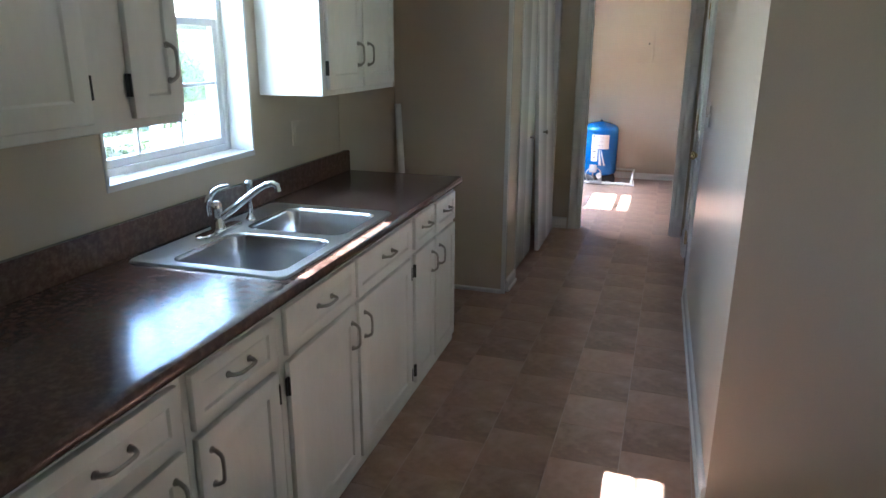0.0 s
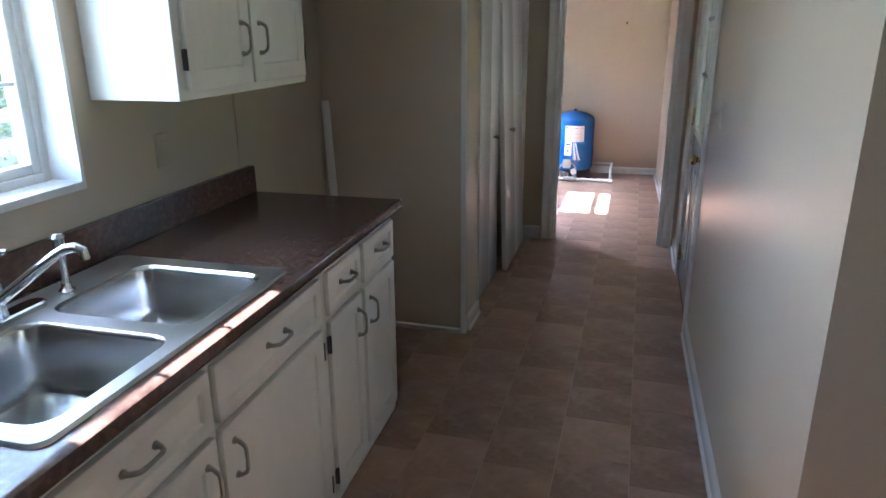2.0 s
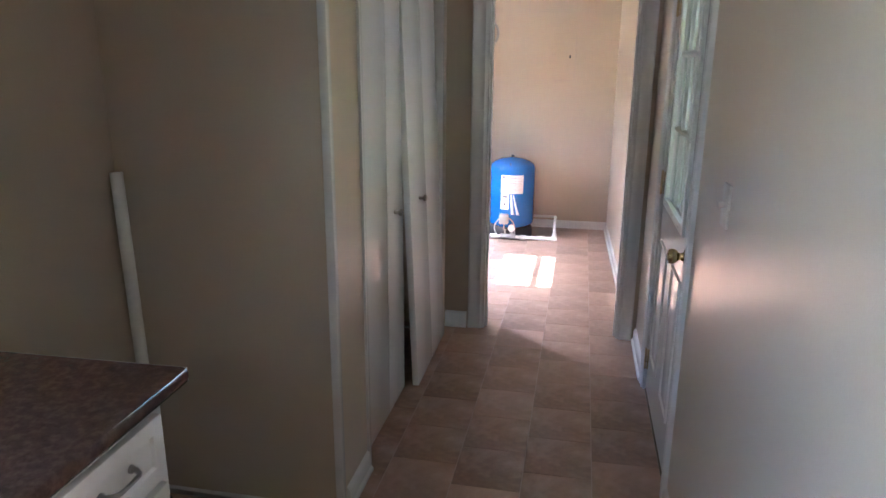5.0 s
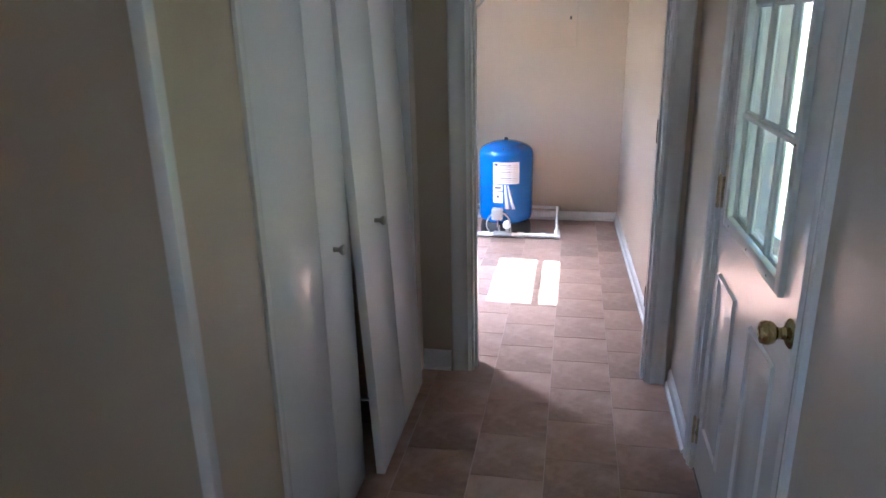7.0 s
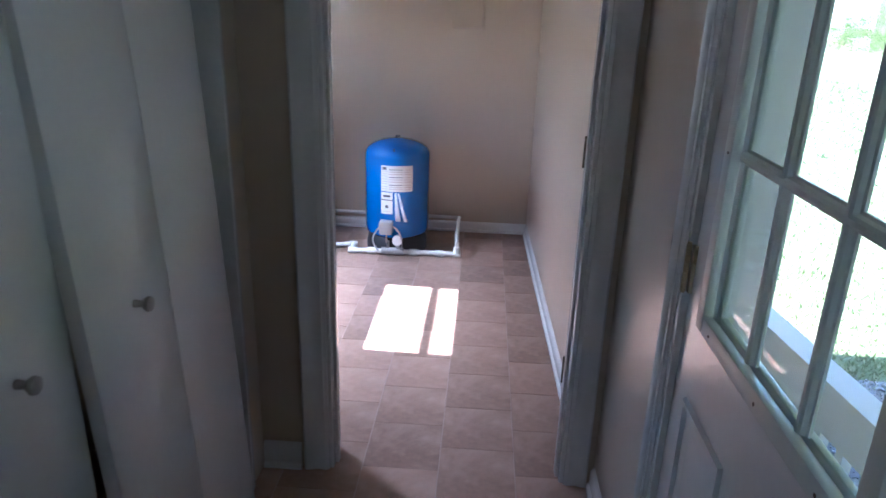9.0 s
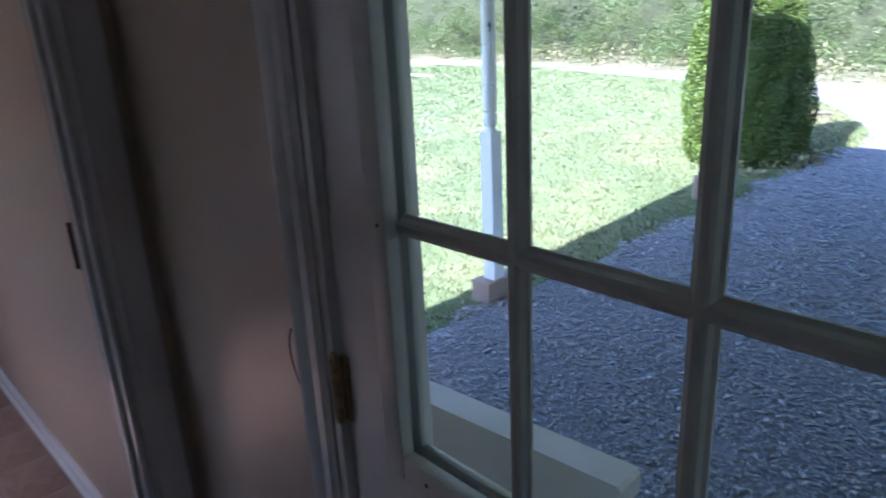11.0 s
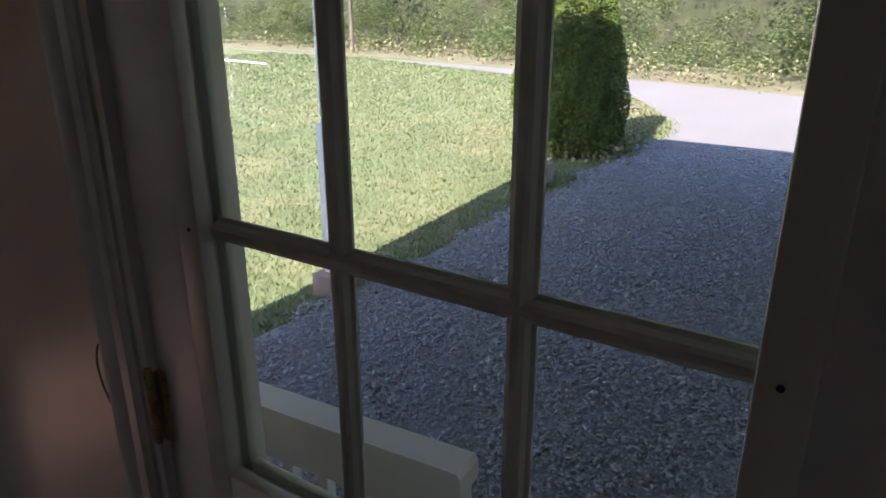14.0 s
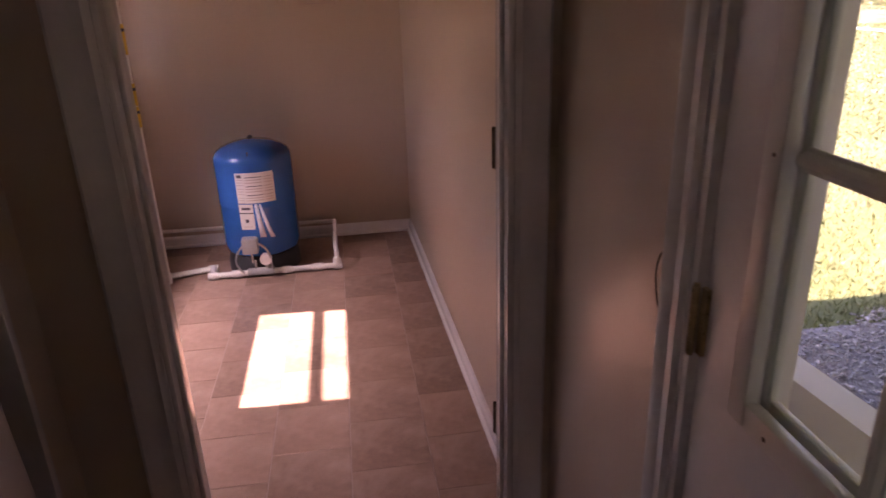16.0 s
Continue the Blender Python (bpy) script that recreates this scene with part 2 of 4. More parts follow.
def part(name, bm, material, parent=None, label="", kind="", category=""):
    me = bpy.data.meshes.new(name)
    bmesh.ops.recalc_face_normals(bm, faces=bm.faces[:])
    bm.to_mesh(me)
    bm.free()
    me.polygons.foreach_set("use_smooth", [True] * len(me.polygons))
    me.set_sharp_from_angle(angle=radians(32))
    me.materials.append(material)
    ob = new(name, me)
    if parent is not None:
        ob.parent = parent
        ob.matrix_parent_inverse = Matrix.Translation(-Vector(HOME.get(parent.name, (0, 0, 0))))
    return tagged(ob, label, category, "", kind)


def thing(name, at, label, category, group="", kind=""):
    ob = new(name)
    ob.location = at
    ob.empty_display_size = 0.1
    HOME[ob.name] = at
    return tagged(ob, label, category, group, kind)


def B():
    return bmesh.new()


def quick(name, verts, faces, material):
    """A mesh from arrays of corners and equal-sided faces."""
    me = bpy.data.meshes.new(name)
    n, k = faces.shape
    me.vertices.add(len(verts))
    me.vertices.foreach_set("co", verts.astype(np.float32).ravel())
    me.loops.add(n * k)
    me.loops.foreach_set("vertex_index", faces.astype(np.int32).ravel())
    me.polygons.add(n)
    me.polygons.foreach_set("loop_start", np.arange(0, n * k, k, dtype=np.int32))
    me.update(calc_edges=True)
    me.materials.append(material)
    return new(name, me)


def leaves(name, centres, size, material, seed, droop=0.0, aspect=0.6):
    """Small bent leaf quads, one for each centre, turned at random."""
    g = np.random.default_rng(seed)
    n = len(centres)
    a = g.normal(size=(n, 3))
    a[:, 2] -= droop
    a /= np.linalg.norm(a, axis=1)[:, None]
    b = np.cross(a, g.normal(size=(n, 3)))
    b /= np.linalg.norm(b, axis=1)[:, None]
    s = (size * g.uniform(0.55, 1.35, n))[:, None]
    v = np.stack([centres - a * s * 0.5, centres + b * s * aspect * 0.5, centres + a * s * 0.5, centres - b * s * aspect * 0.5], 1)
    return quick(name, v.reshape(-1, 3), np.arange(n * 4).reshape(n, 4), material)


def structure(ob, label="", category=""):
    return tagged(ob, label, category, "", "structure")


# ---- the house: walls, floor, ceiling ----
H = 2.42          # ceiling
XW, XO = -1.71, -1.87   # west wall, inner and outer face


def wall_with_holes(name, x0, x1, y0, y1, z0, z1, holes, along, label):
    """A wall along an axis with rectangular holes (a0, a1, z0, z1) cut right through it."""
    bm = B()
    a0, a1 = (y0, y1) if along == "y" else (x0, x1)
    cuts = sorted({a0, a1, *[h[0] for h in holes], *[h[1] for h in holes]})
    for p, q in zip(cuts, cuts[1:]):
        hs = sorted([h for h in holes if h[0] < (p + q) / 2 < h[1]], key=lambda h: h[2])
        z = z0
        for h in hs + [None]:
            top = h[2] if h else z1
            if top - z > 0.002:
                if along == "y":
                    box(bm, x0, x1, p, q, z, top)
                else:
                    box(bm, p, q, y0, y1, z, top)
            z = h[3] if h else z1
    bmesh.ops.remove_doubles(bm, verts=bm.verts[:], dist=0.0005)
    return structure(part(name, bm, WALL), label, "wall")


KW = (1.517, 2.375, 1.140, 2.16)      # kitchen window hole: y, y, z, z
LW = (6.88, 7.82, 0.967, 1.663)        # laundry window hole
DO = (4.447, 5.355, -0.02, 2.05)     # outside door hole
wall_with_holes("wall_west", XO, XW, 3.3, 9.0, -0.3, H, [LW], "y", "greige painted outer wall of the closet and laundry")
wall_kitchen = wall_with_holes("wall_kitchen", XO, XW, -1.6, 3.3, -0.35, H, [KW], "y", "greige painted outer wall behind the kitchen counter")
bm = prism(B(), [(0.276, 2.12), (2.7, 2.12), (2.7, 2.26), (0.40, 2.26), (0.40, 4.35), (0.232, 4.35)], 0, H)
structure(part("wall_corridor", bm, WALL), "greige satin painted corridor wall with outer corner", "wall")
wall_with_holes("wall_east", 0.232, 0.40, 4.35, 6.0, -0.3, H, [DO], "y", "greige satin painted wall round the outside door")
bm = prism(B(), [(0.207, 6.12), (0.40, 6.12), (0.40, 9.0), (0.142, 9.0), (0.142, 8.82)], -0.3, H)
structure(part("wall_laundry_east", bm, WALL), "peach beige painted laundry side wall", "wall")
structure(part("wall_laundry_north", box(B(), XO, 0.142, 8.82, 9.0, -0.3, H), WALL), "peach beige painted laundry end wall", "wall")
wall_with_holes("wall_laundry_door", XW, 0.40, 6.0, 6.12, 0, H, [(-0.70, 0.132, -0.01, 2.05)], "x", "beige painted wall round the laundry doorway")
structure(part("wall_closet_side", box(B(), XW, -0.935, 4.085, 4.185, 0, H), WALL), "dim beige painted side wall of the closet", "wall")
wall_with_holes("wall_closet_front", -1.035, -0.935, 4.185, 6.0, 0, H, [(4.40, 5.86, -0.01, 2.05)], "y", "beige painted closet front wall")
structure(part("wall_south", box(B(), XO, 2.86, -1.66, -1.5, -0.3, H), WALL), "plain greige end wall of the kitchen", "wall")
# the hole is an added opening, out of view, for fill light
wall_with_holes("wall_dining_east", 2.7, 2.86, -1.5, 2.26, -0.3, H, [(-0.20, 0.60, 1.0, 1.9)], "y", "plain greige outer wall with an added unseen opening for fill light")
structure(part("ceiling", box(B(), XO, 2.86, -1.66, 9.0, H, H + 0.12), CEIL), "white flat painted ceiling", "ceiling")
floor = structure(part("floor", prism(B(), [(XW, -1.5), (2.7, -1.5), (2.7, 2.12), (0.40, 2.12), (0.40, 8.82), (XW, 8.82)], -0.12, -0.0014), GROUT), "brown stone-patterned vinyl tile floor", "floor")
# near-black sheet puts the shade inside the closed closet into colour
structure(part("closet_shade_sheet", box(B(), XW + 0.004, XW + 0.03, 4.19, 5.99, 0.0, 2.2), DARK), "near-black sheet giving the closet its shade by colour", "wall")

# trims


def skirting(name, p, q, h=0.085, t=0.014, label="white painted wooden baseboard", shoe=True):
    """A baseboard from p to q with a rounded top and a shoe moulding; it stands to the left of the line p to q."""
    p, q = Vector((*p, 0)), Vector((*q, 0))
    d = (q - p).normalized()
    nrm = Vector((-d.y, d.x, 0))
    prof = [(0, 0), (t + (0.011 if shoe else 0), 0), (t + (0.010 if shoe else 0), 0.012), (t, 0.020), (t, h - 0.022), (t * 0.75, h - 0.012), (t * 0.35, h - 0.004), (0, h)]
    bm = B()
    rings = [[bm.verts.new(e + nrm * a + Vector((0, 0, z))) for a, z in prof] for e in (p, q)]
    for i in range(len(prof)):
        j = (i + 1) % len(prof)
        bm.faces.new((rings[0][i], rings[0][j], rings[1][j], rings[1][i]))
    bm.faces.new(rings[0][::-1])
    bm.faces.new(rings[1])
    return structure(part(name, bm, TRIM), label, "baseboard")


skirting("baseboard", (0.2755, 2.13), (0.2315, 4.375))
skirting("baseboard", (0.2315, 5.445), (0.2315, 5.985))
skirting("baseboard", (0.206, 6.19), (0.1415, 8.81), 0.075)
skirting("baseboard", (0.14, 8.8195), (XW, 8.8195), 0.075)
skirting("baseboard", (-0.795, 5.9995), (-0.93, 5.9995), 0.10)
skirting("baseboard", (-0.945, 4.0845), (XW, 4.0845), 0.028, 0.012, "low white quarter-round trim along the wall", shoe=False)
skirting("baseboard", (XW + 0.0005, 4.07), (XW + 0.0005, 3.335), 0.05, 0.012)
skirting("baseboard", (-0.9345, 4.383), (-0.9345, 4.130), 0.085)
skirting("baseboard", (XW + 0.0005, 8.81), (XW + 0.0005, 6.13), 0.075)


def board(name, x0, x1, y0, y1, z0, z1, label, material=None):
    """A door casing: flat board, with a raised outer back band and a rounded inner bead."""
    bm = box(B(), x0, x1, y0, y1, z0, z1, 0.003, 2)
    return structure(part(name, bm, material or TRIM), label, "trim")


def casing_leg(name, axis, a0, a1, face, out, z0, z1, label):
    """An upright casing leg on a wall face. axis: the way its width runs; face: the wall; out: +1 or -1, the way it stands proud."""
    w = a1 - a0
    prof = [(0, 0), (0, 0.010), (0.10, 0.012), (0.16, 0.016), (0.30, 0.013), (0.55, 0.012), (0.70, 0.018), (0.92, 0.020), (1, 0.016), (1, 0)]
    bm = B()
    rings = []
    for z in (z0, z1):
        ring = []
        for u, d in prof:
            s, f = a0 + w * u, face + out * d
            ring.append(bm.verts.new((s, f, z) if axis == "x" else (f, s, z)))
        rings.append(ring)
    for i in range(len(prof)):
        j = (i + 1) % len(prof)
        bm.faces.new((rings[0][i], rings[0][j], rings[1][j], rings[1][i]))
    bm.faces.new(rings[0][::-1])
    bm.faces.new(rings[1])
    return structure(part(name, bm, TRIM), label, "trim")


# laundry doorway: casings on both faces, jambs, stops, head
L1 = "white painted moulded casing of the laundry doorway"
casing_leg("trim_laundry_casing", "x", -0.696, -0.785, 5.9995, -1, 0, 2.06, L1)
casing_leg("trim_laundry_casing", "x", 0.130, 0.208, 5.9995, -1, 0, 2.06, L1)
board("trim_laundry_head", -0.785, 0.205, 5.984, 5.9995, 2.062, 2.13, L1)
casing_leg("trim_laundry_casing", "x", -0.690, -0.77, 6.1205, 1, 0, 2.06, L1)
casing_leg("trim_laundry_casing", "x", 0.122, 0.185, 6.1205, 1, 0, 2.06, L1)
L2 = "white painted door jamb with a stop"
board("trim_jamb", -0.7005, -0.683, 5.998, 6.122, 0, 2.048, L2)
jamb_east = board("trim_jamb", 0.115, 0.1325, 5.998, 6.122, 0, 2.048, L2)
board("trim_jamb", -0.683, 0.115, 5.998, 6.122, 2.03, 2.049, L2)
board("trim_stop", -0.683, -0.671, 6.03, 6.065, 0, 2.03, "white wooden door stop")
board("trim_stop", 0.103, 0.115, 6.03, 6.065, 0, 2.03, "white wooden door stop")
for z in (0.33, 1.10):
    bm = box(B(), 0.112, 0.1148, 6.085, 6.118, z, z + 0.10)
    tube(bm, [(0.111, 6.124, z), (0.111, 6.124, z + 0.10)], 0.005, 8)
    part("hinge", bm, RUST, jamb_east, "tarnished empty hinge leaf")

# closet opening: corner guard, jambs
board("trim_corner_guard", -0.957, -0.928, 4.076, 4.108, 0, H - 0.01, "white corner guard strip on the wall corner")
board("trim_closet_jamb", -1.04, -0.925, 4.385, 4.412, 0, 2.05, "white painted closet jamb")
board("trim_closet_jamb", -1.04, -0.925, 5.85, 5.875, 0, 2.05, "white painted closet jamb")
board("trim_closet_head", -1.04, -0.925, 4.412, 5.85, 2.035, 2.06, "white painted closet head jamb")

# outside door casings and jambs
L3 = "white painted moulded casing of the outside door"
casing_leg("trim_door_casing", "y", 4.447, 4.380, 0.2325, -1, 0, 2.06, L3)
casing_leg("trim_door_casing", "y", 5.365, 5.432, 0.2325, -1, 0, 2.06, L3)
board("trim_door_head", 0.216, 0.2325, 4.380, 5.432, 2.062, 2.13, L3)
board("trim_door_jamb", 0.226, 0.402, 4.438, 4.456, 0, 2.05, "white painted outside door jamb")
board("trim_door_jamb", 0.226, 0.402, 5.347, 5.364, 0, 2.05, "white painted outside door jamb")
board("trim_door_jamb", 0.226, 0.402, 4.456, 5.347, 2.036, 2.052, "white painted outside door jamb")
structure(part("threshold", box(B(), 0.235, 0.46, 4.456, 5.347, -0.03, 0.012, 0.004), RUST), "worn metal door threshold", "threshold")

# ---- kitchen window ----


def sash(win, x, y0, y1, z0, z1, cols, rows, mats, rail=0.035, bar=0.016, depth=0.03):
    """A glazed sash: stiles, rails, glazing bars and one pane for each opening."""
    bm = B()
    box(bm, x - depth / 2, x + depth / 2, y0, y0 + rail, z0, z1, 0.003)
    box(bm, x - depth / 2, x + depth / 2, y1 - rail, y1, z0, z1, 0.003)
    box(bm, x - depth / 2, x + depth / 2, y0 + rail, y1 - rail, z0, z0 + rail, 0.003)
    box(bm, x - depth / 2, x + depth / 2, y0 + rail, y1 - rail, z1 - rail, z1, 0.003)
    part("window_frame", bm, mats, win)
    a0, a1, b0, b1 = y0 + rail, y1 - rail, z0 + rail, z1 - rail
    for i in range(1, cols):
        s = a0 + (a1 - a0) * i / cols
        part("glazing_bar", box(B(), x - 0.009, x + 0.009, s - bar / 2, s + bar / 2, b0, b1, 0.002), mats, win)
    for i in range(1, rows):
        s = b0 + (b1 - b0) * i / rows
        part("glazing_bar", box(B(), x - 0.0085, x + 0.0085, a0, a1, s - bar / 2, s + bar / 2, 0.002), mats, win)
    for i in range(cols):
        for j in range(rows):
            p = part("pane", box(B(), x - 0.002, x + 0.002, a0 + (a1 - a0) * i / cols, a0 + (a1 - a0) * (i + 1) / cols, b0 + (b1 - b0) * j / rows, b0 + (b1 - b0) * (j + 1) / rows), GLASS, win)
            p.visible_shadow = False


def window(name, hole, label, meet, cols, rows, meet_w=0.04, bar=0.016):
    y0, y1, z0, z1 = hole
    win = structure(thing(name, (XO, (y0 + y1) / 2, z0), label, "window"), label, "window")
    for a, b in ((y0, y0 + 0.035), (y1 - 0.035, y1)):
        part("window_frame", box(B(), XO - 0.03, -1.815, a, b, z0, z1, 0.003), TRIM, win)
    part("window_frame", box(B(), XO - 0.03, -1.815, y0 + 0.035, y1 - 0.035, z1 - 0.035, z1, 0.003), TRIM, win)
    part("window_frame", box(B(), XO - 0.04, -1.815, y0 + 0.035, y1 - 0.035, z0, z0 + 0.045, 0.003), TRIM, win)
    # lining of the reveal and a sill board
    part("window_reveal", box(B(), -1.815, XW + 0.003, y1 - 0.010, y1 + 0.004, z0 + 0.018, z1), TRIM, win, "white painted reveal board")
    part("window_reveal", box(B(), -1.815, XW + 0.003, y0 - 0.004, y0 + 0.010, z0 + 0.018, z1), TRIM, win)
    part("window_sill", box(B(), -1.815, XW + 0.005, y0 - 0.004, y1 + 0.004, z0 - 0.006, z0 + 0.018, 0.003, 2), TRIM, win, "white painted wooden window sill")
    sash(win, -1.838, y0 + 0.033, y1 - 0.033, z0 + 0.044, meet + meet_w / 2, cols, rows, TRIM, 0.03, bar)
    sash(win, -1.872, y0 + 0.033, y1 - 0.033, meet - meet_w / 2, z1 - 0.035, cols, rows, TRIM, 0.035, bar)
    return win


window("window_1", KW, "white double-hung kitchen window with glazing bars", 1.672, 3, 2, 0.047, 0.013)
# translucent sheet, added to lay a pale haze over the lower sash
haze_mat = bpy.data.materials.new("added window haze")
haze_mat.use_nodes = True
sn, sl = haze_mat.node_tree.nodes, haze_mat.node_tree.links
sn.remove(sn["Principled BSDF"])
see, veil, blend = sn.new("ShaderNodeBsdfTransparent"), sn.new("ShaderNodeBsdfTranslucent"), sn.new("ShaderNodeMixShader")
veil.inputs["Color"].default_value = (0.42, 0.46, 0.48, 1)
blend.inputs[0].default_value = 0.05
sl.new(see.outputs[0], blend.inputs[1])
sl.new(veil.outputs[0], blend.inputs[2])
sl.new(blend.outputs[0], sn["Material Output"].inputs["Surface"])
mesh = part("haze_sheet", box(B(), XO - 0.012, XO - 0.011, KW[0] + 0.04, KW[1] - 0.04, KW[2] + 0.05, 1.66), haze_mat, bpy.data.objects["window_1"], "thin translucent sheet adding haze outside the lower sash")
mesh.visible_shadow = False
window("window_2", LW, "small white laundry window letting the sun in", 1.432, 1, 1, 0.0)

# ---- kitchen things ----
XF = -1.052      # face of the base cabinets


def pull(parent, x, y, z, upright, out=0.030, span=0.096):
    """An arched cabinet pull on a face that looks along +x."""
    h = span / 2
    bm = B()

    def at(s, d):
        return (x + d, y, z + s) if upright else (x + d, y + s, z)
    pts = [at(-h, 0.002), at(-h * 0.98, out * 0.42), at(-h * 0.80, out * 0.84), at(-h * 0.62, out * 0.99), at(0, out * 1.03), at(h * 0.62, out * 0.99), at(h * 0.80, out * 0.84), at(h * 0.98, out * 0.42), at(h, 0.002)]
    tube(bm, pts, [0.0075, 0.0058, 0.0055, 0.0052, 0.0046, 0.0052, 0.0055, 0.0058, 0.0075], 8)
    for s in (-h, h):
        tube(bm, [at(s, -0.001), at(s, 0.003)], 0.0095, 10)
    part("pull", bm, NICKEL, parent, "brushed nickel arched pull")


def hinge(parent, x, y, z):
    bm = box(B(), x - 0.002, x + 0.004, y - 0.011, y + 0.011, z - 0.03, z + 0.03, 0.002)
    tube(bm, [(x + 0.006, y, z - 0.03), (x + 0.006, y, z + 0.03)], 0.0045, 8)
    part("hinge", bm, BLACKM, parent, "black exposed cabinet hinge")


def front(name, parent, x, y0, y1, z0, z1, raised=True, t=0.019, label=""):
    """A drawer front or door with a routed edge and, if raised, a raised panel within a groove."""
    bm = box(B(), x, x + t, y0, y1, z0, z1, 0.004, 2)
    if raised:
        m = 0.052 if z1 - z0 > 0.25 else 0.032
        face = max((f for f in bm.faces if f.normal.x > 0.9 or abs(f.calc_center_median().x - x - t) < 1e-5), key=lambda f: f.calc_area())
        for thick, depth in ((m, 0.0), (0.006, -0.006), (0.005, 0.0), (0.022, 0.005)):
            r = bmesh.ops.inset_region(bm, faces=[face], thickness=thick, depth=0.0, use_even_offset=True)
            if depth:
                for v in face.verts:
                    v.co.x += depth
    return part(name, bm, CAB, parent, label)


def base_cabinet(y0, y1, units, label):
    """units: (y0, y1, hinge side, with drawer pull) for each drawer and the door under it."""
    cab = thing("base_cabinet", (XF, (y0 + y1) / 2, 0), label, "cabinet", "kitchen base cabinets")
    part("face_panel", box(B(), XF - 0.02, XF, y0, y1, -0.012, 0.874, 0.001), CAB, cab)
    part("side_panel", box(B(), XW + 0.002, XF - 0.0205, y0, y0 + 0.016, -0.012, 0.874), CAB, cab)
    part("side_panel", box(B(), XW + 0.002, XF - 0.0205, y1 - 0.016, y1, -0.012, 0.874), CAB, cab)
    part("bottom_panel", box(B(), XW + 0.002, XF - 0.0205, y0 + 0.0165, y1 - 0.0165, 0.02, 0.04), CAB, cab)
    for a, b, side in units:
        dr = front("drawer_front", cab, XF, a, b, 0.708, 0.858)
        pull(dr, XF + 0.019, (a + b) / 2, 0.795, False)
        d = front("door", cab, XF, a, b, 0.045, 0.688)
        s = b - 0.045 if side < 0 else a + 0.045
        pull(d, XF + 0.019, s, 0.588, True)
        hy = a - 0.004 if side < 0 else b + 0.004
        for z in (0.115, 0.612):
            hinge(d, XF + 0.010, hy, z)
    return cab


CL = "white painted base cabinet with raised-panel doors and nickel pulls"
base_cabinet(2.535, 3.240, [(2.565, 2.845, -1), (2.878, 3.212, 1)], CL)
base_cabinet(1.385, 2.533, [(1.412, 1.902, -1), (1.926, 2.505, 1)], "white painted sink cabinet with two doors and nickel pulls")
base_cabinet(0.955, 1.383, [(0.975, 1.348, 1)], "white painted single-door base cabinet with one drawer")
base_cabinet(0.47, 0.953, [(0.51, 0.928, -1)], "white painted single-door base cabinet with one drawer")
base_cabinet(-0.60, 0.468, [(-0.56, -0.08, -1), (-0.04, 0.43, 1)], CL)

# worktop with a hole for the sink, rolled front edge and backsplash
SX0, SX1, SY0, SY1 = -1.625, -1.102, 1.516, 2.382
wt = thing("worktop", (-1.37, 1.36, 0.874), "brown mottled laminate worktop with matching backsplash", "worktop")
bm = B()
for a in ((XW + 0.001, -1.060, -0.62, SY0), (XW + 0.001, -1.060, SY1, 3.322), (XW + 0.001, SX0, SY0, SY1), (SX1, -1.060, SY0, SY1)):
    box(bm, *a, 0.875, 0.914)
bmesh.ops.remove_doubles(bm, verts=bm.verts[:], dist=0.0004)
part("slab", bm, LAM, wt)
prof = [(-1.0605, 0.875), (-1.034, 0.875), (-1.030, 0.880), (-1.027, 0.890), (-1.027, 0.904), (-1.031, 0.911), (-1.040, 0.9145), (-1.0605, 0.9142)]
bm = B()
rings = [[bm.verts.new((x, y, z)) for x, z in prof] for y in (-0.62, 3.322)]
for i in range(len(prof)):
    j = (i + 1) % len(prof)
    bm.faces.new((rings[0][i], rings[0][j], rings[1][j], rings[1][i]))
bm.faces.new(rings[0])
bm.faces.new(rings[1][::-1])
part("front_edge", bm, LAM, wt, "rolled laminate front edge")
bm = B()
pr = [(-0.62, 0.915), (3.322, 0.915), (3.322, 1.012), (3.318, 1.024), (3.306, 1.031), (-0.62, 1.031)]
a = [bm.verts.new((XW + 0.001, y, z)) for y, z in pr]
b = [bm.verts.new((XW + 0.021, y, z)) for y, z in pr]
bm.faces.new(a)
bm.faces.new(b[::-1])
for i in range(len(pr)):
    j = (i + 1) % len(pr)
    bm.faces.new((a[i], a[j], b[j], b[i]))
part("backsplash", bm, LAM, wt)
part("edge_trim", box(B(), -1.64, -1.030, 3.3222, 3.3265, 0.878, 0.913, 0.001), TRIM, wt, "pale worn end strip of the worktop")


def rounded(x0, x1, y0, y1, r, n=6):
    out = []
    for cx, cy, a0 in ((x1 - r, y1 - r, 0), (x0 + r, y1 - r, 90), (x0 + r, y0 + r, 180), (x1 - r, y0 + r, 270)):
        out += [(cx + r * math.cos(radians(a0 + 90 * k / n)), cy + r * math.sin(radians(a0 + 90 * k / n))) for k in range(n + 1)]
    return out


def ring_loop(bm, pts, z):
    return [bm.verts.new((x, y, z)) for x, y in pts]


def join(bm, a, b):
    for i in range(len(a)):
        j = (i + 1) % len(a)
        bm.faces.new((a[i], a[j], b[j], b[i]))


sink = thing("kitchen_sink", (-1.345, 2.01, 0.915), "stainless steel double-bowl drop-in sink", "sink")
bm = B()
bowls = ((-1.525, -1.112, 1.600, 1.985), (-1.525, -1.112, 2.042, 2.410))
outer = ring_loop(bm, rounded(-1.645, -1.064, 1.545, 2.466, 0.035), 0.9152)
lip = ring_loop(bm, rounded(-1.639, -1.070, 1.551, 2.460, 0.033), 0.9225)
flat = ring_loop(bm, rounded(-1.626, -1.083, 1.564, 2.447, 0.030), 0.9185)
join(bm, outer, lip)
join(bm, lip, flat)
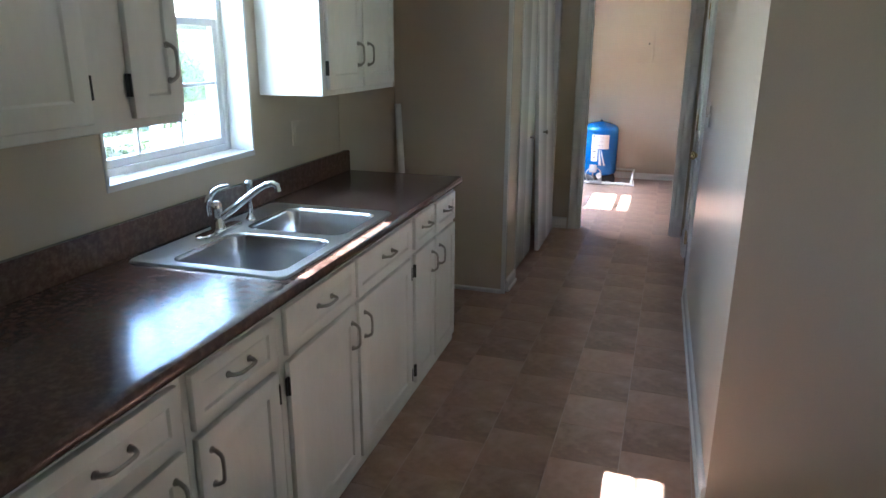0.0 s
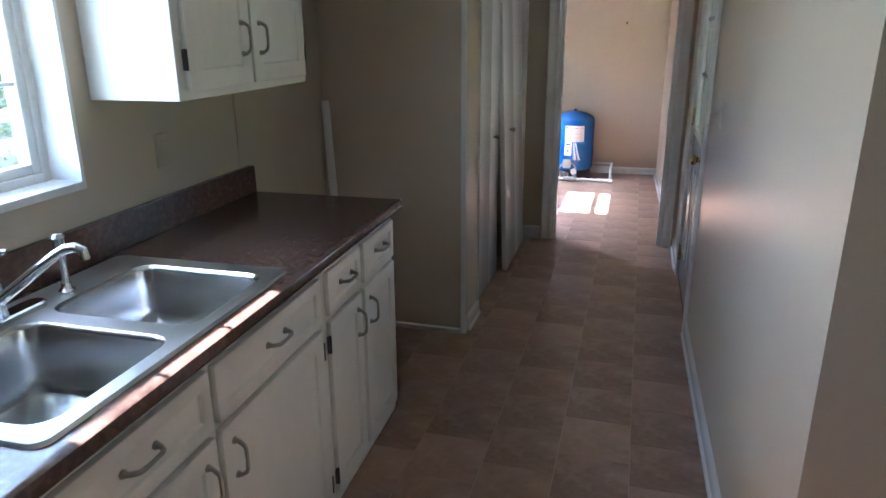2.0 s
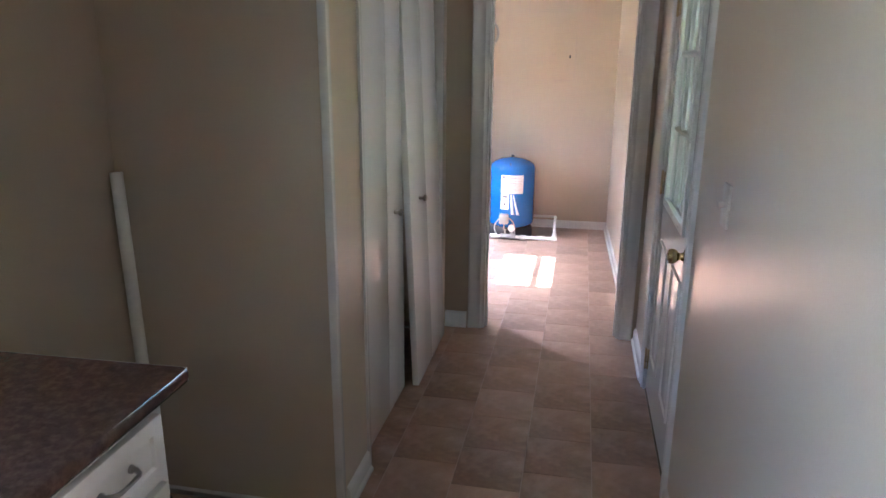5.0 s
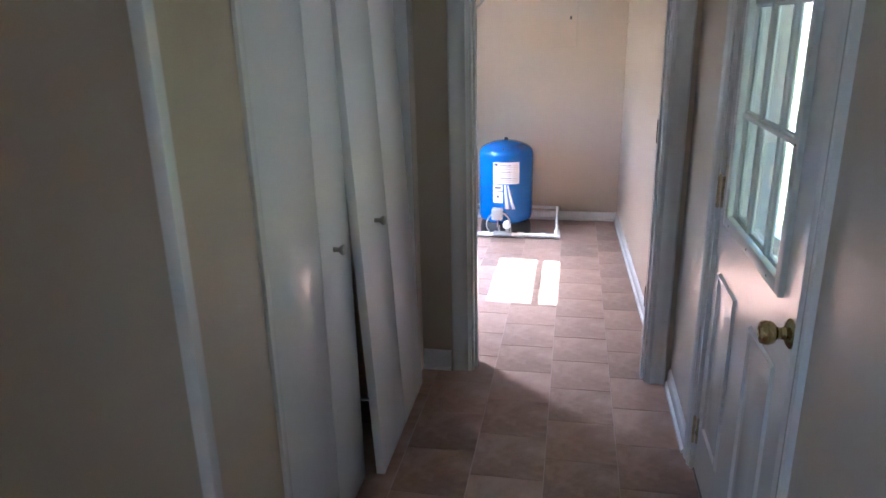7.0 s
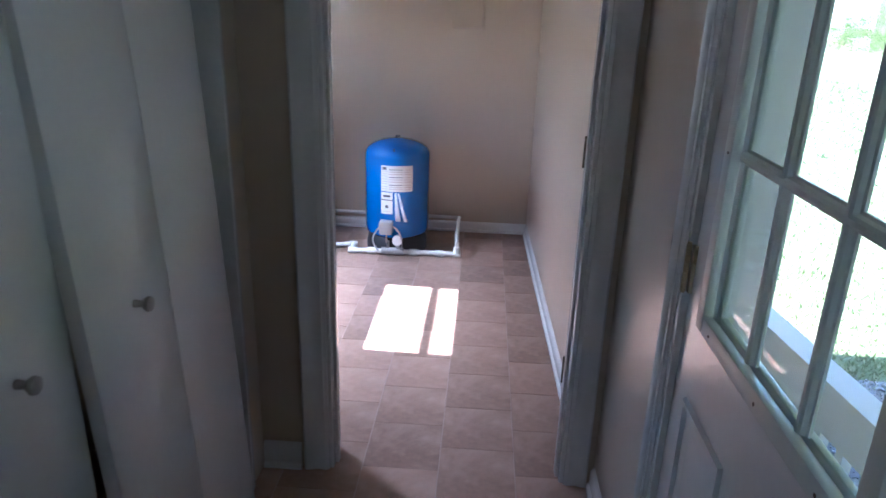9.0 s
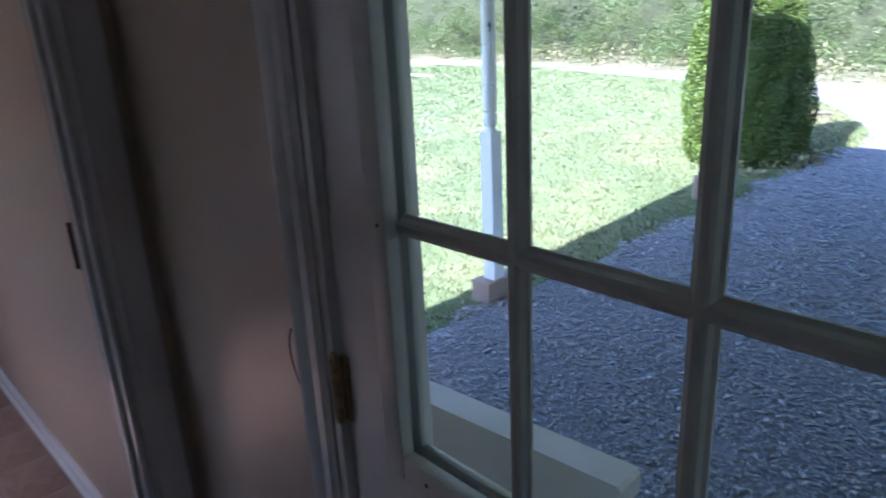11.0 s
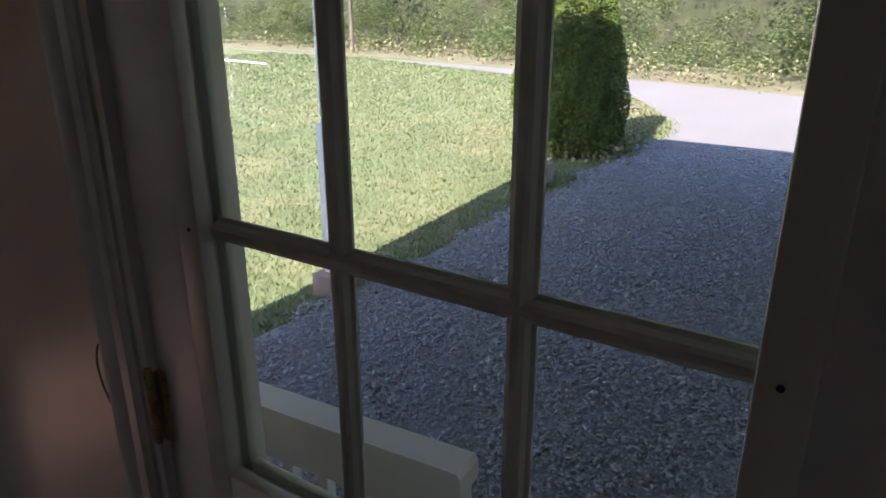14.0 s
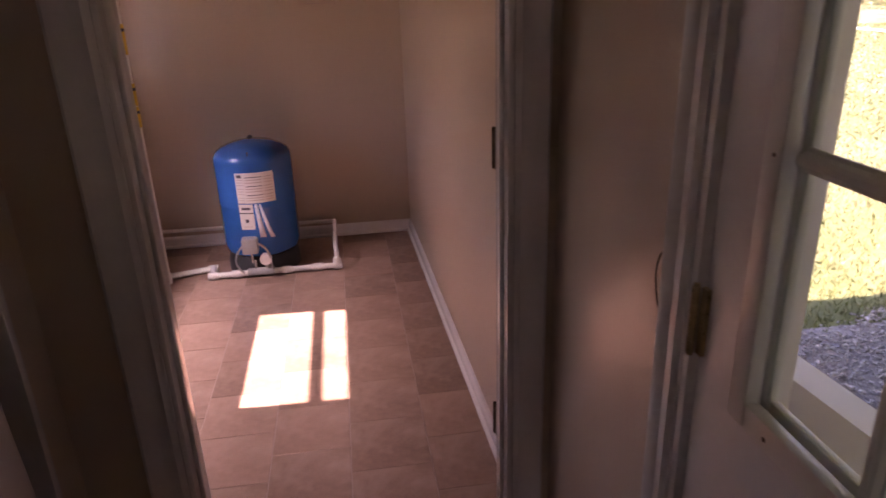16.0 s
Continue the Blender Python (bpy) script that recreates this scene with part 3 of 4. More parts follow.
edges = [bm.edges.get((flat[i], flat[(i + 1) % len(flat)])) for i in range(len(flat))]
rims = []
for x0, x1, y0, y1 in bowls:
    r = ring_loop(bm, rounded(x0, x1, y0, y1, 0.055), 0.9185)
    rims.append((r, (x0, x1, y0, y1)))
    for i in range(len(r)):
        edges.append(bm.edges.new((r[i], r[(i + 1) % len(r)])))
bmesh.ops.triangle_fill(bm, use_beauty=True, use_dissolve=False, edges=edges)
part("deck", bm, STEEL, sink)
for x0, x1, y0, y1 in bowls:
    bm = B()
    prev = None
    for inset, z, r in ((0.0, 0.9186, 0.055), (0.004, 0.915, 0.054), (0.008, 0.905, 0.052), (0.014, 0.80, 0.050), (0.020, 0.765, 0.050), (0.032, 0.748, 0.048), (0.055, 0.742, 0.04)):
        cur = ring_loop(bm, rounded(x0 + inset, x1 - inset, y0 + inset, y1 - inset, r), z)
        if prev:
            join(bm, prev, cur)
        prev = cur
    bm.faces.new(prev)
    bowl = part("bowl", bm, BOWL, sink)
    cx, cy = (x0 + x1) / 2 - 0.02, (y0 + y1) / 2
    bm = lathe(B(), [(0.044, 0.7425), (0.043, 0.7455), (0.034, 0.746), (0.030, 0.7435), (0.004, 0.7432)], cx, cy, 20)
    part("strainer", bm, CHROME, bowl, "chrome basket strainer")

sink.location = (-1.357, 1.953, 0.915)

faucet = thing("kitchen_faucet", (-1.575, 2.04, 0.919), "chrome single-lever kitchen faucet on the sink deck", "faucet")
bm = B()
pl = rounded(-1.602, -1.548, 1.905, 2.165, 0.026)
a, b, c = ring_loop(bm, pl, 0.9186), ring_loop(bm, pl, 0.930), ring_loop(bm, rounded(-1.597, -1.553, 1.91, 2.16, 0.022), 0.934)
join(bm, a, b)
join(bm, b, c)
bm.faces.new(c)
bm.faces.new(a[::-1])
part("base_plate", bm, CHROME, faucet)
bm = lathe(B(), [(0.027, 0.932), (0.026, 0.945), (0.022, 0.965), (0.021, 0.995), (0.0225, 1.010), (0.022, 1.024), (0.016, 1.036), (0.006, 1.041)], -1.577, 2.03, 20)
part("body", bm, CHROME, faucet)
bm = tube(B(), bezier((-1.602, 2.018, 0.985), (-1.618, 2.012, 1.085), (-1.528, 2.048, 1.097), 10), [0.010, 0.0115, 0.0125, 0.013, 0.013, 0.0125, 0.0115, 0.0105, 0.009, 0.0075, 0.005], 12)
part("lever", bm, CHROME, faucet)
bm = tube(B(), [(-1.575, 2.035, 0.968), (-1.515, 2.043, 1.012), (-1.458, 2.055, 1.056), (-1.415, 2.066, 1.088), (-1.388, 2.072, 1.104), (-1.364, 2.077, 1.109), (-1.349, 2.081, 1.101), (-1.346, 2.082, 1.080)], [0.015, 0.0145, 0.0135, 0.0125, 0.012, 0.012, 0.0125, 0.0125], 12)
part("spout", bm, CHROME, faucet)
faucet.location = (-1.58, 1.905, 0.919)
sprayer = thing("side_sprayer", (-1.575, 2.105, 0.919), "chrome side sprayer beside the faucet", "sprayer")
part("base", lathe(B(), [(0.022, 0.9187), (0.021, 0.926), (0.014, 0.934), (0.012, 0.945)], -1.575, 2.105, 16), CHROME, sprayer)
part("spray_head", lathe(B(), [(0.010, 0.944), (0.011, 0.97), (0.009, 0.99), (0.012, 1.015), (0.0165, 1.045), (0.0185, 1.070), (0.013, 1.080), (0.004, 1.082)], -1.575, 2.105, 16), CHROME, sprayer)


def wall_cabinet(y0, y1, doors, label, gap=0.02):
    cab = thing("wall_cabinet", (XW, (y0 + y1) / 2, 1.385), label, "cabinet", "kitchen wall cabinets")
    part("body", box(B(), XW + 0.002, -1.405, y0, y1, 1.385, 2.16, 0.002), CAB, cab)
    for a, b, side in doors:
        d = front("door", cab, -1.405, a, b, 1.412, 2.13)
        s = b - 0.056 if side < 0 else a + 0.045
        pull(d, -1.386, s, 1.555, True)
        for z in (1.50, 2.03):
            hinge(d, -1.397, a - 0.004 if side < 0 else b + 0.004, z)
    return cab


wall_cabinet(2.450, 3.282, [(2.487, 2.846, -1), (2.860, 3.252, 1)], "white painted wall cabinet with two raised-panel doors")
low = wall_cabinet(0.70, 1.527, [(1.312, 1.517, -1), (0.735, 1.166, 1)], "white painted wall cabinet with black hinges and nickel pull")
low.location.z -= 0.013
low = wall_cabinet(-0.60, 0.698, [(-0.57, 0.04, -1), (0.06, 0.67, 1)], "white painted wall cabinet beside the window")
low.location.z -= 0.013

# outlet on the kitchen wall
out = thing("wall_outlet", (XW, 2.75, 1.15), "beige wall outlet above the worktop", "outlet")
part("plate", box(B(), XW - 0.001, XW + 0.006, 2.715, 2.787, 1.128, 1.245, 0.002), WALL, out)
for z in (1.162, 1.208):
    part("socket", box(B(), XW + 0.005, XW + 0.008, 2.735, 2.767, z - 0.014, z + 0.014, 0.002), WALL, out)
# seam where the wall panels meet
structure(part("trim_wall_seam", box(B(), XW - 0.001, XW + 0.004, 3.236, 3.250, 1.031, 1.384, 0.001), WALL), "narrow painted batten over a wall seam", "trim")

# the kitchen side stands at a slight angle to the corridor
TURN = pose(XW + 0.010, 3.3, 0.012) @ pose(0, 0, 0, 0, 0, 1.5) @ pose(-XW, -3.3, 0)
KITCHEN = ("wall_kitchen", "window_1", "base_cabinet", "worktop", "kitchen_sink", "kitchen_faucet", "side_sprayer", "wall_cabinet", "wall_outlet", "trim_wall_seam")
for ob in list(bpy.data.objects):
    if ob.parent is None and ob.name.split(".")[0] in KITCHEN:
        ob.matrix_basis = TURN @ ob.matrix_basis

# pipe leaning in the gap beside the closet
pipe = tube(B(), [(-1.565, 3.93, 0.012), (-1.675, 4.045, 1.245)], 0.021, 14)
tagged(part("plastic_pipe", pipe, PVC), "white plastic pipe leaning in the wall corner", "pipe")

# light switch on the corridor wall
sw = thing("light_switch", (0.238, 3.975, 1.235), "ivory toggle light switch plate on the corridor wall", "switch")
part("plate", box(B(), 0.2325, 0.2425, 3.935, 4.015, 1.178, 1.296, 0.003, 2), IVORY, sw)
part("toggle", box(B(), 0.215, 0.2335, 3.970, 3.981, 1.230, 1.248, 0.003), IVORY, sw)

# ---- closet doors ----


def bifold(y0, y1, fold, x, lean, knob_y, label, swing=0.0, tilt=0.0):
    d = thing("closet_door", (x, y0, 0.015), label, "door", "closet doors")
    for a, b in ((y0, fold - 0.0015), (fold + 0.0015, y1)):
        part("leaf", box(B(), x - 0.033, x, a, b, 0.018, 2.025, 0.003, 2), DOORW, d)
    bm = lathe(B(), [(0.009, 0.0), (0.008, 0.010), (0.0075, 0.018), (0.013, 0.024), (0.017, 0.030), (0.016, 0.037), (0.008, 0.041)], 0, 0, 14)
    bmesh.ops.transform(bm, matrix=pose(x - 0.001, knob_y, 0.955, 0, 90, 0), verts=bm.verts[:])
    part("knob", bm, NICKEL, d, "small round metal knob")
    d.matrix_basis = pose(x, y0, 0.015) @ pose(0, 0, 0, lean, tilt, swing)
    return d


bifold(4.418, 5.088, 4.82, -0.960, 0.0, 4.930, "white flat bifold closet door, closed")
bifold(5.110, 5.765, 5.44, -0.892, 2.0, 5.285, "white flat bifold closet door hanging slightly ajar", -0.3, -1.8)
tagged(part("door_latch", box(B(), -0.965, -0.93, 5.089, 5.100, 0.335, 0.345, 0.002), NICKEL), "small metal aligner between the closet doors", "latch")

# ---- outside door with nine lights ----
DX0, DX1 = 0.240, 0.270
DY0, DY1 = 4.460, 5.343
GY0, GY1, GZ0, GZ1 = 4.632, 5.222, 1.005, 1.975    # hole for the glazing
door = structure(thing("door_1", (DX0, DY1, 0.012), "white outside door with nine panes and brass knob, closed", "door"))
bm = B()
for a in ((DY0, GY0, 0.014, 2.03), (GY1, DY1, 0.014, 2.03), (GY0, GY1, GZ1, 2.03), (GY0, GY1, 0.014, GZ0)):
    box(bm, DX0, DX1, a[0], a[1], a[2], a[3])
bmesh.ops.remove_doubles(bm, verts=bm.verts[:], dist=0.0004)
part("slab", bm, DOORW, door)
for a, b in ((4.600, 4.842), (5.018, 5.258)):
    bm = B()
    rg = []
    for inset, x in ((0.0, 0.2398), (0.005, 0.2315), (0.014, 0.2315), (0.022, 0.2392), (0.050, 0.2392), (0.068, 0.2325)):
        loop = [bm.verts.new((x, y, z)) for y, z in ((a + inset, 0.22 + inset), (b - inset, 0.22 + inset), (b - inset, 0.815 - inset), (a + inset, 0.815 - inset))]
        if rg:
            join(bm, rg[-1], loop)
        rg.append(loop)
    bm.faces.new(rg[-1])
    part("panel", bm, DOORW, door, "raised moulded door panel")


def lite_frame(x0, x1, w, name):
    """The frame round the glazing, on one face of the door."""
    bm = B()
    y0, y1, z0, z1 = GY0 + 0.016 - w, GY1 - 0.016 + w, GZ0 + 0.016 - w, GZ1 - 0.016 + w
    i0, i1, j0, j1 = GY0 + 0.016, GY1 - 0.016, GZ0 + 0.016, GZ1 - 0.016
    for a in ((y0, i0, z0, z1), (i1, y1, z0, z1), (i0, i1, z0, j0), (i0, i1, j1, z1)):
        box(bm, x0, x1, a[0], a[1], a[2], a[3], 0.0035, 2)
    return part(name, bm, GREENW, door)


fr = lite_frame(0.2265, 0.2465, 0.036, "lite_frame")
lite_frame(0.2605, 0.2735, 0.030, "lite_frame")
# screw holes in the frame
for y in (4.626, 5.226):
    for z in (1.335, 1.66):
        part("screw", tube(B(), [(0.2258, y + (0.006 if y < 5 else -0.006), z), (0.2268, y + (0.006 if y < 5 else -0.006), z)], 0.0028, 8), RUST, fr)
for y in (4.72, 4.93, 5.16):
    part("screw", tube(B(), [(0.2258, y, 1.001), (0.2268, y, 1.001)], 0.0035, 8), RUST, fr)
PY = [GY0 + 0.016, 4.830, 5.026, GY1 - 0.016]
PZ = [GZ0 + 0.016, 1.331, 1.645, GZ1 - 0.016]


def muntin(y0, y1, z0, z1, axis):
    """A moulded glazing bar: a narrow nose on wide shoulders, on both sides of the glass."""
    w = 0.0140
    prof = [(-w, 0.258), (-w, 0.2555), (-w * 0.72, 0.2535), (-w * 0.55, 0.2465), (-w * 0.25, 0.2435), (w * 0.25, 0.2435), (w * 0.55, 0.2465), (w * 0.72, 0.2535), (w, 0.2555), (w, 0.258)]
    bm = B()
    for flip in (0, 1):
        rings = []
        for e in (0, 1):
            ring = []
            for u, x in prof:
                xx = 0.258 + (0.258 - x) * 0.5 if flip else x
                ring.append(bm.verts.new((xx, (y0 + y1) / 2 + u, (z0, z1)[e]) if axis == "z" else (xx, (y0, y1)[e], (z0 + z1) / 2 + u)))
            rings.append(ring)
        for i in range(len(prof) - 1):
            bm.faces.new((rings[0][i], rings[0][i + 1], rings[1][i + 1], rings[1][i]))
    return part("muntin", bm, GREENW, door)


for y in PY[1:3]:
    muntin(y, y, PZ[0], PZ[3], "z")
for z in PZ[1:3]:
    for i in range(3):
        muntin(PY[i] + 0.0034 * (i > 0), PY[i + 1] - 0.0034 * (i < 2), z, z, "y")
for i in range(3):
    for j in range(3):
        p = part("pane", box(B(), 0.2562, 0.2598, PY[i], PY[i + 1], PZ[j], PZ[j + 1]), GLASS, door)
        p.visible_shadow = False
bm = lathe(B(), [(0.034, 0.0), (0.034, 0.004), (0.028, 0.009), (0.016, 0.013), (0.013, 0.022), (0.015, 0.030), (0.024, 0.037), (0.0275, 0.047), (0.0275, 0.056), (0.024, 0.064), (0.014, 0.067), (0.0125, 0.064), (0.004, 0.064)], 0, 0, 24)
bmesh.ops.transform(bm, matrix=pose(0.240, 4.527, 0.935, 0, -90, 0), verts=bm.verts[:])
part("door_knob", bm, BRASS, door, "polished brass door knob")
for z in (0.172, 1.068, 1.86):
    bm = box(B(), 0.2325, 0.2405, 5.329, 5.3435, z - 0.052, z + 0.052, 0.001)
    for k in range(5):
        tube(bm, [(0.2265, 5.347, z - 0.052 + k * 0.021), (0.2265, 5.347, z - 0.0325 + k * 0.021)], 0.0062, 10)
    tube(bm, [(0.2265, 5.347, z - 0.056), (0.2265, 5.347, z + 0.057)], 0.0045, 8)
    part("hinge", bm, HINGE, door, "worn dark brass butt hinge")

# ---- laundry: water tank with its pipes ----
TX, TY = -0.768, 8.43
tank = thing("pressure_tank", (TX, TY, 0), "blue steel well pressure tank on a black base", "tank")
part("base", lathe(B(), [(0.205, 0.0), (0.205, 0.05), (0.198, 0.085), (0.185, 0.105)], TX, TY, 40), RUBBER, tank, "black plastic tank stand")
R = 0.214
shell = part("shell", lathe(B(), [(0.150, 0.098), (0.185, 0.108), (0.205, 0.125), (R - 0.003, 0.145), (R, 0.165), (R, 0.40), (R + 0.0012, 0.405), (R, 0.41), (R, 0.645), (R - 0.004, 0.668), (R - 0.018, 0.690), (R - 0.05, 0.712), (R - 0.10, 0.732), (R - 0.16, 0.744), (0.02, 0.748)], TX, TY, 48), BLUE, tank)
part("valve", lathe(B(), [(0.016, 0.746), (0.015, 0.762), (0.007, 0.768)], TX, TY, 14), RUBBER, tank)
part("valve_mark", box(B(), TX - 0.004, TX + 0.004, TY - 0.193, TY - 0.188, 0.690, 0.712), RUBBER, tank)


def label_patch(parent, a0, a1, z0, z1, r, material, name, label=""):
    """A sheet wrapped on the tank between two angles (degrees, 0 straight to the front)."""
    bm = B()
    n = 8
    rows = []
    for z in (z0, z1):
        rows.append([bm.verts.new((TX + r * math.sin(radians(a0 + (a1 - a0) * k / n)), TY - r * math.cos(radians(a0 + (a1 - a0) * k / n)), z)) for k in range(n + 1)])
    for k in range(n):
        bm.faces.new((rows[0][k], rows[0][k + 1], rows[1][k + 1], rows[1][k]))
    return part(name, bm, material, parent, label)


lb = label_patch(shell, -22, 34, 0.435, 0.605, R + 0.0015, PAPER, "label", "white printed paper label")
label_patch(lb, -19, -12, 0.578, 0.595, R + 0.0022, INK, "print")
for i, z in enumerate((0.578, 0.563, 0.548, 0.528, 0.513, 0.498, 0.478, 0.463, 0.449)):
    label_patch(lb, -8, 16, z, z + 0.004, R + 0.0022, INKR if i % 3 else INK, "print")
    label_patch(lb, -20, -10, z - 0.012, z - 0.009, R + 0.0022, INKR, "print")
    label_patch(lb, 19, 31, z, z + 0.003, R + 0.0022, INKR, "print")
lb2 = label_patch(shell, -22, -1, 0.285, 0.43, R + 0.0015, PAPER, "label", "small white printed label")
label_patch(lb2, -18, -5, 0.398, 0.412, R + 0.0022, INK, "print")
label_patch(lb2, -22, -1, 0.376, 0.382, R + 0.0022, INK, "print")
label_patch(lb2, -14, -9, 0.325, 0.345, R + 0.0022, INK, "print")
label_patch(lb2, -18, -5, 0.300, 0.303, R + 0.0022, INKR, "print")
bm = B()
for s, (w, lean) in enumerate(((0.030, 0.02), (0.022, 0.05))):
    a = [bm.verts.new((TX + 0.015 + s * 0.02 + o + lean * k, TY - R - 0.004 - 0.012 * math.sin(3.1 * k) - 0.004 * s - abs(o) * 0.2, 0.43 - 0.19 * k)) for k in (0, 0.25, 0.5, 0.75, 1.0) for o in (-w / 2 * (0.5 + k * 0.6), w / 2 * (0.5 + k * 0.6))]
    for k in range(4):
        bm.faces.new((a[2 * k], a[2 * k + 1], a[2 * k + 3], a[2 * k + 2]))
bag = part("document_bag", bm, CLEAR, tank, "clear plastic bag with papers taped on")
so = bag.modifiers.new("thickness", "SOLIDIFY")
so.thickness = 0.002

pz = 0.026
pipes = thing("water_pipe", (-0.8, 8.22, 0), "white plastic water pipe with elbows on the floor", "pipe")
part("pipe", tube(B(), [(-1.288, 8.27, pz), (-1.06, 8.335, pz)], 0.0165, 12), PVC, pipes)
part("pipe", tube(B(), [(-1.04, 8.222, pz), (-0.345, 8.232, pz)], 0.0165, 12), PVC, pipes)
part("pipe", tube(B(), [(-1.05, 8.34, pz + 0.004), (-1.042, 8.215, pz + 0.004)], 0.0185, 12), PVC, pipes)
part("pipe", tube(B(), [(-0.345, 8.232, pz), (-0.345, 8.25, 0.10), (-0.350, 8.30, 0.115), (-0.355, 8.775, 0.115)], 0.0135, 12), PVC, pipes)
part("pipe", tube(B(), [(-0.355, 8.775, 0.115), (-1.60, 8.785, 0.125)], 0.0125, 12), PVC, pipes)
for x, y, d in ((-1.055, 8.337, 0), (-1.041, 8.222, 0), (-0.345, 8.232, 0), (-0.91, 8.2236, 1), (-0.63, 8.2275, 1), (-0.46, 8.230, 1)):
    part("pipe_fitting", tube(B(), [(x - 0.026, y, pz), (x + 0.026, y, pz)], 0.0225, 12), PVC, pipes)
part("pipe_fitting", tube(B(), [(-0.345, 8.232, 0.012), (-0.345, 8.234, 0.075)], 0.0215, 12), PVC, pipes)
tee = thing("pump_switch", (-0.79, 8.20, 0), "grey pump pressure switch with gauge on a brass tee", "pump switch")
bm = tube(B(), [(-0.845, 8.222, 0.030), (-0.70, 8.224, 0.030)], 0.024, 12)
tube(bm, [(-0.735, 8.222, 0.03), (-0.735, 8.222, 0.09)], 0.014, 10)
tube(bm, [(-0.80, 8.222, 0.03), (-0.80, 8.222, 0.10)], 0.008, 10)
tube(bm, [(-0.765, 8.222, 0.03), (-0.765, 8.30, 0.06)], 0.02, 10)
part("tee", bm, GREYP, tee, "dull grey metal tee")
part("switch_box", box(B(), -0.855, -0.77, 8.165, 8.235, 0.155, 0.245, 0.010, 2), GREYP, tee)
part("nipple", tube(B(), [(-0.81, 8.21, 0.09), (-0.81, 8.205, 0.16)], 0.007, 8), CHROME, tee)
bm = tube(B(), [(-0.735, 8.195, 0.120), (-0.735, 8.165, 0.120)], 0.032, 20)
part("gauge", bm, PAPER, tee, "round white pressure gauge")
part("cable", tube(B(), bezier((-0.855, 8.19, 0.20), (-0.93, 8.14, 0.13), (-0.86, 8.18, 0.045), 10), 0.0055, 8), GREYP, tee, "grey electric cable")
part("cable", tube(B(), bezier((-0.77, 8.19, 0.21), (-0.69, 8.13, 0.20), (-0.71, 8.20, 0.05), 10), 0.0055, 8), GREYP, tee, "grey electric cable")

# breaker panel, ring and handles in the laundry
pb = thing("breaker_panel", (-0.34, 8.82, 1.42), "flush electric panel door painted like the wall", "panel")
part("cover", box(B(), -0.452, -0.238, 8.8145, 8.821, 1.425, 1.862, 0.002), WALL, pb)
part("cover_door", box(B(), -0.440, -0.250, 8.8115, 8.8155, 1.437, 1.850, 0.0015), WALL, pb)
# thin dark strips draw the shadow gap at the cover door's edges
for a in ((-0.2505, -0.2475, 1.437, 1.850), (-0.440, -0.2505, 1.4335, 1.4365)):
    part("seam", box(B(), a[0], a[1], 8.8138, 8.8146, a[2], a[3]), INKR, pb)
part("latch", box(B(), -0.306, -0.291, 8.808, 8.8125, 1.642, 1.668, 0.001), INK, pb, "small dark latch")
bm = B()
tube(bm, [(-1.085 + 0.105 * math.cos(a), 8.79, 1.865 + 0.115 * math.sin(a)) for a in (2 * math.pi * k / 28 for k in range(29))], 0.011, 8, caps=False)
tagged(part("hose_ring", bm, GREYP), "grey hose loop hanging on the laundry wall", "hose")
nail = tube(B(), [(-1.085, 8.82, 1.972), (-1.085, 8.775, 1.976)], 0.004, 6)
tagged(part("wall_hook", nail, RUST), "small metal hook holding the hose loop", "hook")
riser = thing("riser_pipe", (-1.288, 8.235, 0), "white plastic riser pipe with yellow warning labels", "pipe")
part("pipe", tube(B(), [(-1.288, 8.235, 0.0), (-1.288, 8.235, H - 0.005)], 0.0165, 14), PVC, riser)
part("pipe_fitting", tube(B(), [(-1.288, 8.235, 0.0), (-1.288, 8.235, 0.06)], 0.0225, 14), PVC, riser)
for z0, z1 in ((0.88, 0.985), (0.99, 1.10), (1.24, 1.385)):
    lab = part("label", tube(B(), [(-1.289, 8.234, z0), (-1.289, 8.234, z1)], 0.0215, 14), YELLOW, riser, "yellow printed warning label")
    part("print", tube(B(), [(-1.289, 8.2335, z1 - 0.035), (-1.289, 8.2335, z1 - 0.02)], 0.0218, 14), INK, lab)

# loose wire end behind the door casing
wire = tube(B(), bezier((0.2285, 5.462, 1.125), (0.222, 5.478, 1.09), (0.226, 5.448, 1.03), 10), 0.0014, 6)
tagged(part("wire", wire, BLACKM), "thin dark wire end on the wall beside the door", "wire")

# ---- outdoors ----
GZ = -0.90
gr = structure(quick("ground", np.array([[-300, -300, GZ - 0.02], [300, -300, GZ - 0.02], [300, 300, GZ - 0.02], [-300, 300, GZ - 0.02]], float), np.array([[0, 1, 2, 3]]), GROUND), "mown grass ground in sun", "ground")
rng = np.random.default_rng(7)


def patch(name, outline, z, material, label, category):
    bm = B()
    v = [bm.verts.new((x, y, z)) for x, y in outline]
    v2 = [bm.verts.new((x, y, z - 0.03)) for x, y in outline]
    bm.faces.new(v)
    for i in range(len(v)):
        j = (i + 1) % len(v)
        bm.faces.new((v2[i], v2[j], v[j], v[i]))
    return structure(part(name, bm, material), label, category)


def wavy(p, q, n, amp, k):
    return [(p[0] + (q[0] - p[0]) * i / n + amp * noise.noise((i * 0.9, k, 0)), p[1] + (q[1] - p[1]) * i / n + amp * noise.noise((i * 0.9, k, 5))) for i in range(n)]


